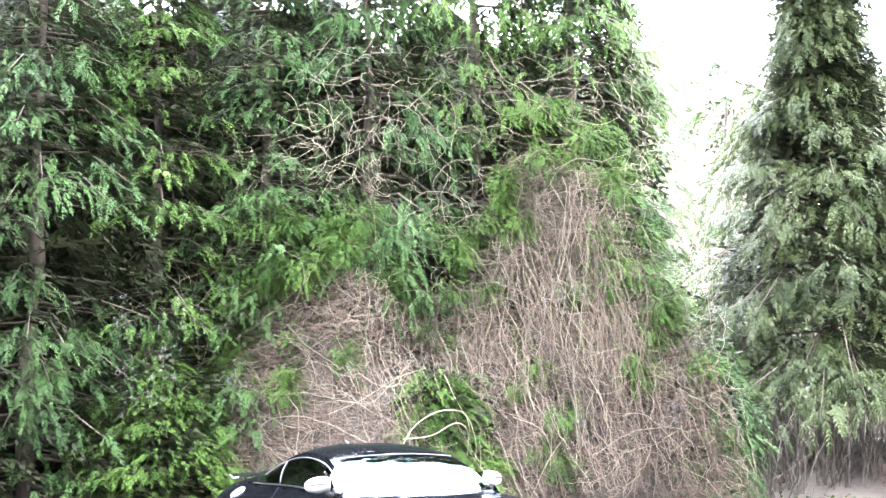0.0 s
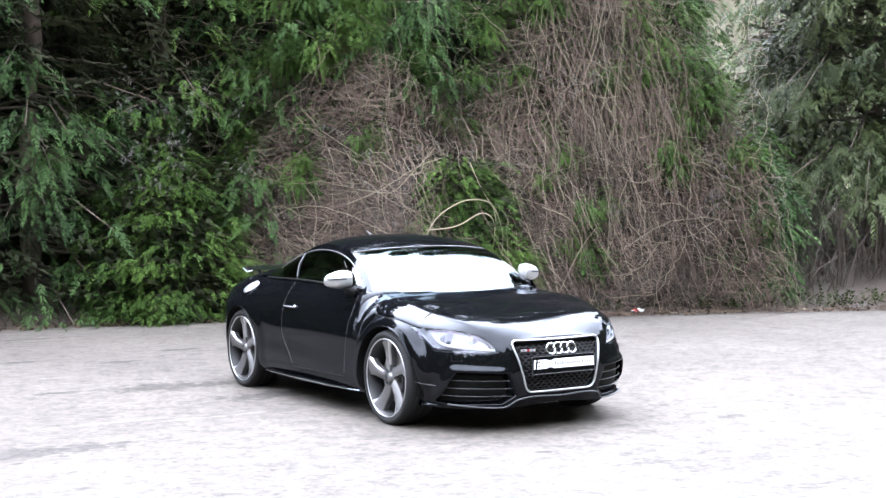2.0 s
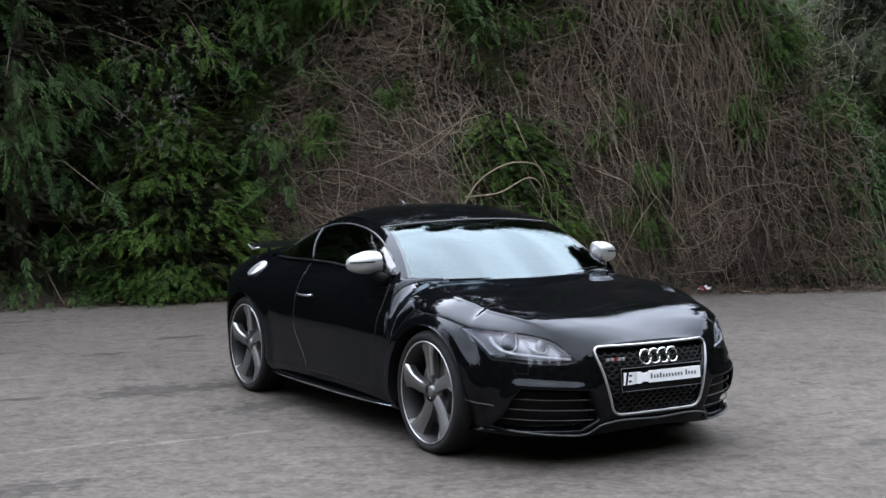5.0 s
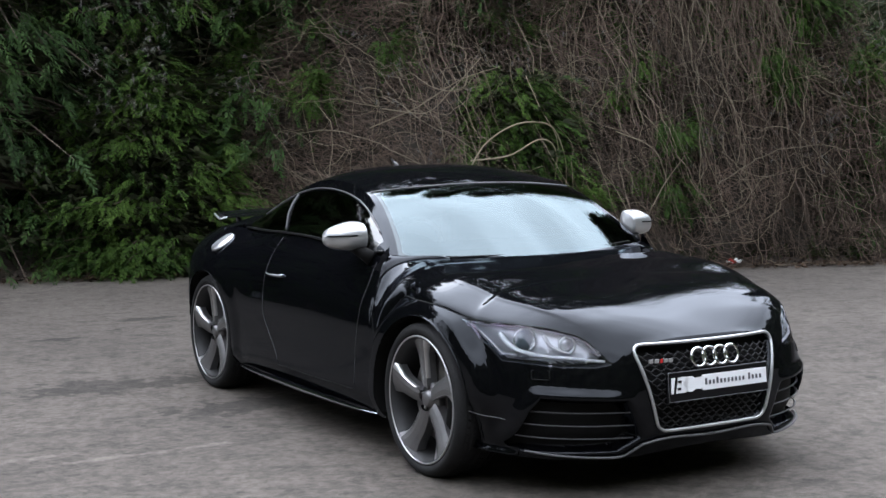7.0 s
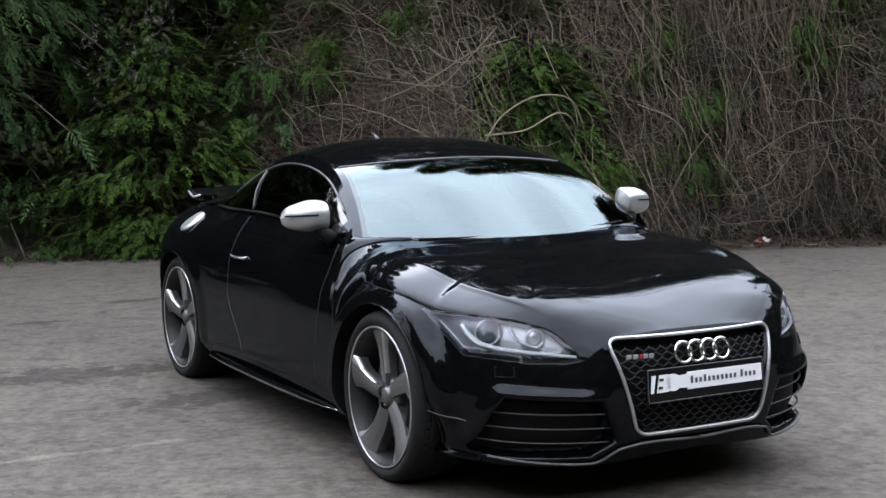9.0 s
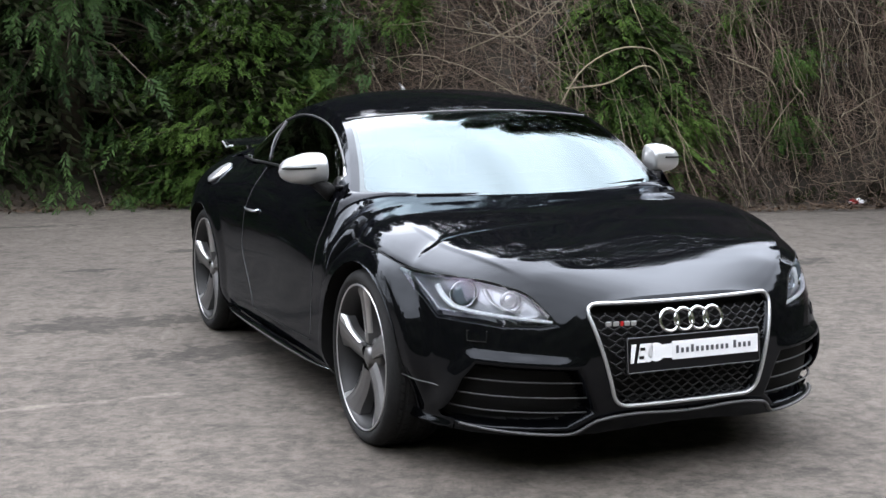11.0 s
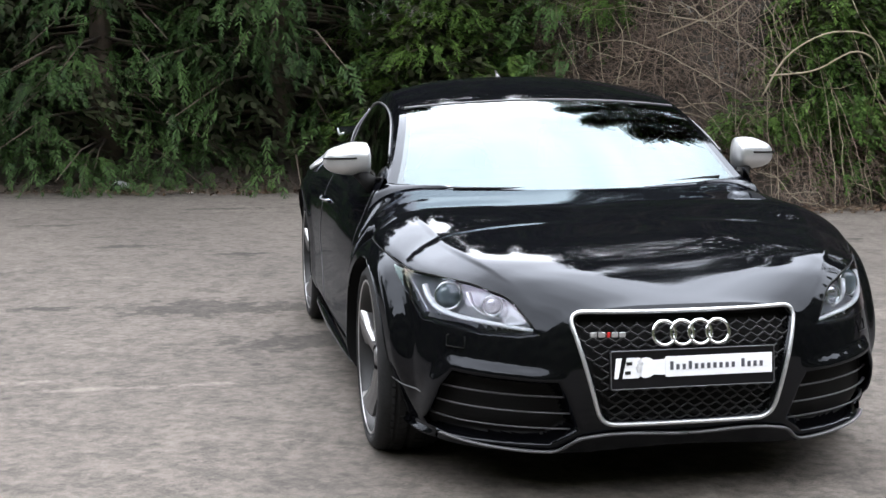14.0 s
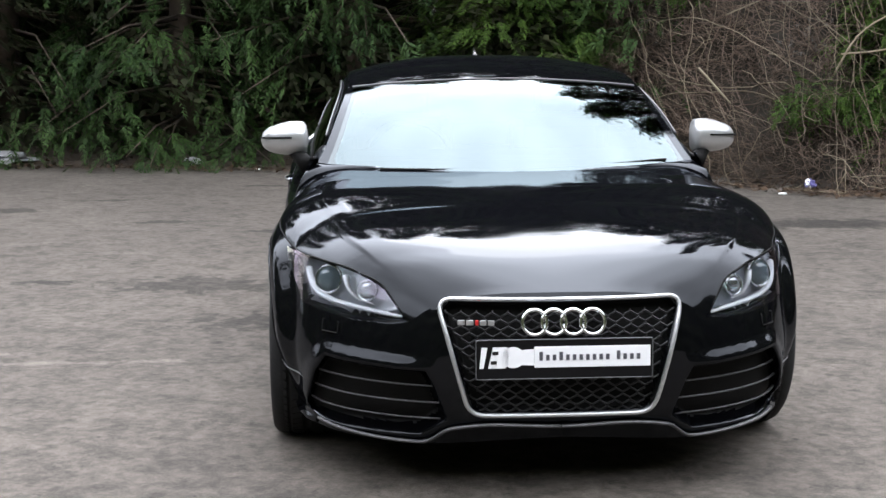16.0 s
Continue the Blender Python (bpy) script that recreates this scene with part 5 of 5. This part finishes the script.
def slab(corners, name, mat):
    """A thin flat shape on the plate from (x, z) corners."""
    n = len(corners)
    v = [(x, -0.0075, z) for x, z in corners] + [(x, -0.0105, z) for x, z in corners]
    f = [tuple(range(n, 2 * n)), tuple(range(n))[::-1]] + [(i, (i + 1) % n, n + (i + 1) % n, n + i) for i in range(n)]
    return raw(name, v, f, mat, plate, smooth=False)


slab([(-0.252, -0.025), (-0.24, -0.025), (-0.228, 0.037), (-0.246, 0.037)], "logo_block", WHITE)
slab([(-0.226, -0.025), (-0.176, -0.025), (-0.166, -0.012), (-0.168, 0.004), (-0.162, 0.02), (-0.17, 0.037), (-0.212, 0.037)], "logo_block", WHITE)
slab([(-0.152 + 0.034 * math.cos(t), 0.006 + 0.031 * math.sin(t)) for t in np.linspace(0.25 * math.pi, 1.75 * math.pi, 20)] + [(-0.09, -0.018), (-0.09, 0.03)], "logo_block", WHITE)
for x, z in ((-0.205, 0.02), (-0.21, -0.008)):
    part("logo_gap", box((0.018, 0.002, 0.01), (x, -0.0112, z), 0.0005), BLACK, plate)
x = -0.076
for tall in (0.026, 0.017, 0.017, 0.025, 0.017, 0.017, 0.017, 0.017, 0.017, 0.017, 0.017, 0, 0.026, 0.017, 0.017, 0.017):
    if tall:
        part("word_bar", box((0.0105, 0.002, tall), (x + 0.006, -0.0108, -0.004 + tall / 2), 0.0006), INK, plate)
    x += 0.0198 if tall else 0.012
plate.matrix_world = pose(0, py, pz, -tilt)

# ---- wheels ----
TYRE = lathe([(0.27, 0.085), (0.274, 0.104), (0.29, 0.118), (0.308, 0.116), (0.322, 0.104), (0.33, 0.086), (0.3315, 0.062), (0.326, 0.06), (0.326, 0.052), (0.332, 0.05), (0.333, 0.012), (0.326, 0.01), (0.326, -0.01),
              (0.333, -0.012), (0.332, -0.05), (0.326, -0.052), (0.326, -0.06), (0.3315, -0.062), (0.33, -0.086), (0.32, -0.108), (0.285, -0.12), (0.265, -0.1)], 96)
RIM = lathe([(0.27, 0.1), (0.274, 0.108), (0.27, 0.112), (0.263, 0.11), (0.258, 0.1), (0.25, 0.085), (0.244, 0.02), (0.247, -0.08), (0.265, -0.1), (0.27, -0.1)], 80)
LIPRING = lathe([(0.275, 0.1085), (0.2745, 0.1125), (0.2715, 0.1140), (0.2675, 0.1128), (0.2665, 0.108)], 80)
DISC = lathe([(0.07, 0.028), (0.178, 0.028), (0.185, 0.024), (0.185, 0.0), (0.178, -0.004), (0.07, -0.004)], 56)
CAP = lathe([(0.0, 0.089), (0.026, 0.088), (0.033, 0.083), (0.036, 0.07), (0.068, 0.066), (0.074, 0.055), (0.074, 0.03)], 40)


def spoke():
    """One curved blade from hub to rim, with a bright machined flank and foot."""
    n = 18
    s = np.linspace(0, 1, n)
    rad = 0.055 + 0.209 * s
    bend = -0.19 * s ** 1.4
    half = 0.030 + 0.016 * s + 0.022 * step(s, 0.66, 1.0)
    depth = 0.084 + 0.023 * s - 0.007 * np.sin(np.pi * s)
    across = np.array((-1.0, -0.98, -0.35, 0.35, 0.97, 1.0))
    height = np.array((-0.05, 0.0, 0.003, -0.003, -0.014, -0.055))
    ang = bend[:, None] + across[None] * (half / rad)[:, None]
    v = np.stack((depth[:, None] + height[None], rad[:, None] * np.cos(ang), rad[:, None] * np.sin(ang)), -1)
    blade = v.reshape(-1, 3)
    foot_w = (0.10 + 0.45 * step(s[3:], 0.68, 0.95))[:, None]
    flank = np.stack((v[3:, 0] + (0.03, 0, 0), v[3:, 1] + (0.0015, 0, 0), v[3:, 1] * (1 - foot_w) + v[3:, 2] * foot_w + (0.0018, 0, 0)), 1).reshape(-1, 3)
    return blade, grid_faces(n, 6).tolist(), flank, grid_faces(n - 3, 3).tolist()


def wheel_at(y, side):
    w = raw("wheel", RIM[0], RIM[1], BARREL, car, "five-spoke rotor alloy wheel in titanium grey")
    raw("tyre", TYRE[0], TYRE[1], RUBBER, w)
    raw("rim_edge", LIPRING[0], LIPRING[1], BRIGHT, w)
    raw("hub_cap", CAP[0], CAP[1], TITAN, w)
    raw("brake_disc", DISC[0], DISC[1], STEEL, w)
    # added dark disc that hides the bright back of the barrel
    raw("blackout_disc", *lathe([(0.0, -0.012), (0.225, -0.012), (0.226, -0.02)], 40), MATT, w)
    blade, bf, flank, ff = spoke()
    for k in range(5):
        turn = np.array(Matrix.Rotation(radians(72 * k + 32), 3, "X").transposed())
        raw("spoke", blade @ turn, bf, TITAN, w, smooth=False)
        raw("machined_flank", flank @ turn, ff, BRIGHT, w)
    for k in range(5):
        a = radians(72 * k + 20)
        raw("wheel_bolt", *tube_data([(0.06, 0.052 * math.cos(a), 0.052 * math.sin(a)), (0.074, 0.052 * math.cos(a), 0.052 * math.sin(a))], 0.009, 6, up=(0, 1, 0)), STEEL, w)
    cal = [(0.035, 0.165 * math.cos(a), 0.165 * math.sin(a)) for a in np.linspace(radians(-35), radians(35), 12)]
    tube("brake_caliper", cal, 0.034, MATT, w, 8, up=(1, 0, 0))
    # tread blocks of the shoulders
    tv, tf, k = [], [], 0
    for i in range(64):
        a0, a1 = 2 * np.pi * i / 64, 2 * np.pi * (i + 0.72) / 64
        for sx in (-1, 1):
            for (x0, x1, skew) in ((0.064, 0.1, 0.03), (0.015, 0.048, -0.03)):
                ring = [(sx * x0, a0), (sx * x1, a0 + skew), (sx * x1, a1 + skew), (sx * x0, a1)]
                rr = [0.3345 if abs(x) < 0.09 else 0.3225 for x, _ in ring]
                tv += [(x, r * math.cos(a), r * math.sin(a)) for (x, a), r in zip(ring, rr)]
                tv += [(x, (r - 0.008) * math.cos(a), (r - 0.008) * math.sin(a)) for (x, a), r in zip(ring, rr)]
                tf += [(k, k + 1, k + 2, k + 3)] + [(k + j, k + 4 + j, k + 4 + (j + 1) % 4, k + (j + 1) % 4) for j in range(4)]
                k += 8
    raw("tread", tv, tf, RUBBER, w, smooth=False)["kind"] = "stuff"
    w.matrix_world = pose(0.775 * side, y, 0.326, 0, 0, 0 if side > 0 else 180)
    return w


for y in (-AXLE, AXLE):
    for side in (1, -1):
        wheel_at(y, side)

# ---- tail, roof aerial, filler flap, wipers, floor, cabin ----
wing_z = 0.965
wing = []
for x in np.linspace(-0.66, 0.66, 25):
    y = 1.70 - 0.10 * (abs(x) / 0.66) ** 2.5
    wing.append([(x, y + dy, wing_z + 0.012 * (1 - (x / 0.66) ** 2) + dz) for dy, dz in ((-0.09, 0.0), (-0.05, 0.012), (0.02, 0.02), (0.08, 0.03), (0.085, 0.024), (0.02, 0.008), (-0.05, -0.006), (-0.09, 0.0))])
wing = np.array(wing)
spoiler = raw("rear_spoiler", wing.reshape(-1, 3), grid_faces(25, 8).tolist() + [tuple(range(8)), tuple(range(192, 200))[::-1]], PAINT, car, "fixed black rear wing")
for side in (1, -1):
    tube("wing_support", [(0.5 * side, 1.66, 0.86), (0.52 * side, 1.68, 0.97)], 0.016, BLACK, spoiler, 8)
    tube("wing_edge", [(0.655 * side, 1.52, 0.968), (0.668 * side, 1.60, 0.955), (0.668 * side, 1.685, 0.985)], 0.006, SILVER, spoiler, 6)
flap_c = body_at(1 + (1.2 + 1.2) / 2.45, 0.845)
du = body_at(1 + (1.22 + 1.2) / 2.45, 0.845) - flap_c
dz = body_at(1 + (1.2 + 1.2) / 2.45, 0.865) - flap_c
nrm = Vector(np.cross(du, dz) * (-1, 1, 1)).normalized()
nrm = nrm if nrm.x < 0 else -nrm
q = nrm.to_track_quat("Z", "Y").to_matrix().to_4x4()
bm = bmesh.new()
bmesh.ops.create_cone(bm, cap_ends=True, segments=40, radius1=0.08, radius2=0.074, depth=0.012)
bmesh.ops.transform(bm, matrix=Matrix.Translation((-flap_c[0] - 0.002, 1.2, 0.848)) @ q, verts=bm.verts)
part("fuel_flap", bm, SILVER, car, "round brushed aluminium fuel filler flap", True)
tube("roof_aerial", [(0, 0.55, 1.262), (0, 0.58, 1.29), (0, 0.63, 1.318)], (0.02, 0.011, 0.004), BLACK, car, 8)
for pts in (((0.0, -0.895, 0.884), (0.3, -0.86, 0.893), (0.62, -0.75, 0.905)), ((-0.5, -0.845, 0.885), (-0.25, -0.89, 0.885), (0.0, -0.905, 0.884))):
    tube("wiper", chain(pts, 20), 0.005, MATT, car, 6)
part("underbody", box((1.24, 3.5, 0.05), (0, 0, 0.215), 0.02), MATT, car)
part("dashboard", box((1.3, 0.42, 0.12), (0, -0.52, 0.86), 0.05), MATT, car)
for s in (-0.36, 0.36):
    seat = part("seat", box((0.46, 0.14, 0.62), (s, 0.28, 0.72), 0.06), MATT, car)
    part("headrest", box((0.24, 0.09, 0.16), (s, 0.32, 1.08), 0.04), MATT, seat)
a = np.linspace(0, 2 * np.pi, 32, endpoint=False)
tube("steering_wheel", [(-0.36 + 0.18 * math.cos(t), -0.22 - 0.06 * math.sin(t), 0.86 + 0.17 * math.sin(t)) for t in a], 0.014, MATT, car, 8, closed=True)
part("cabin_floor", box((1.4, 2.4, 0.05), (0, 0.35, 0.45), 0.02), MATT, car)
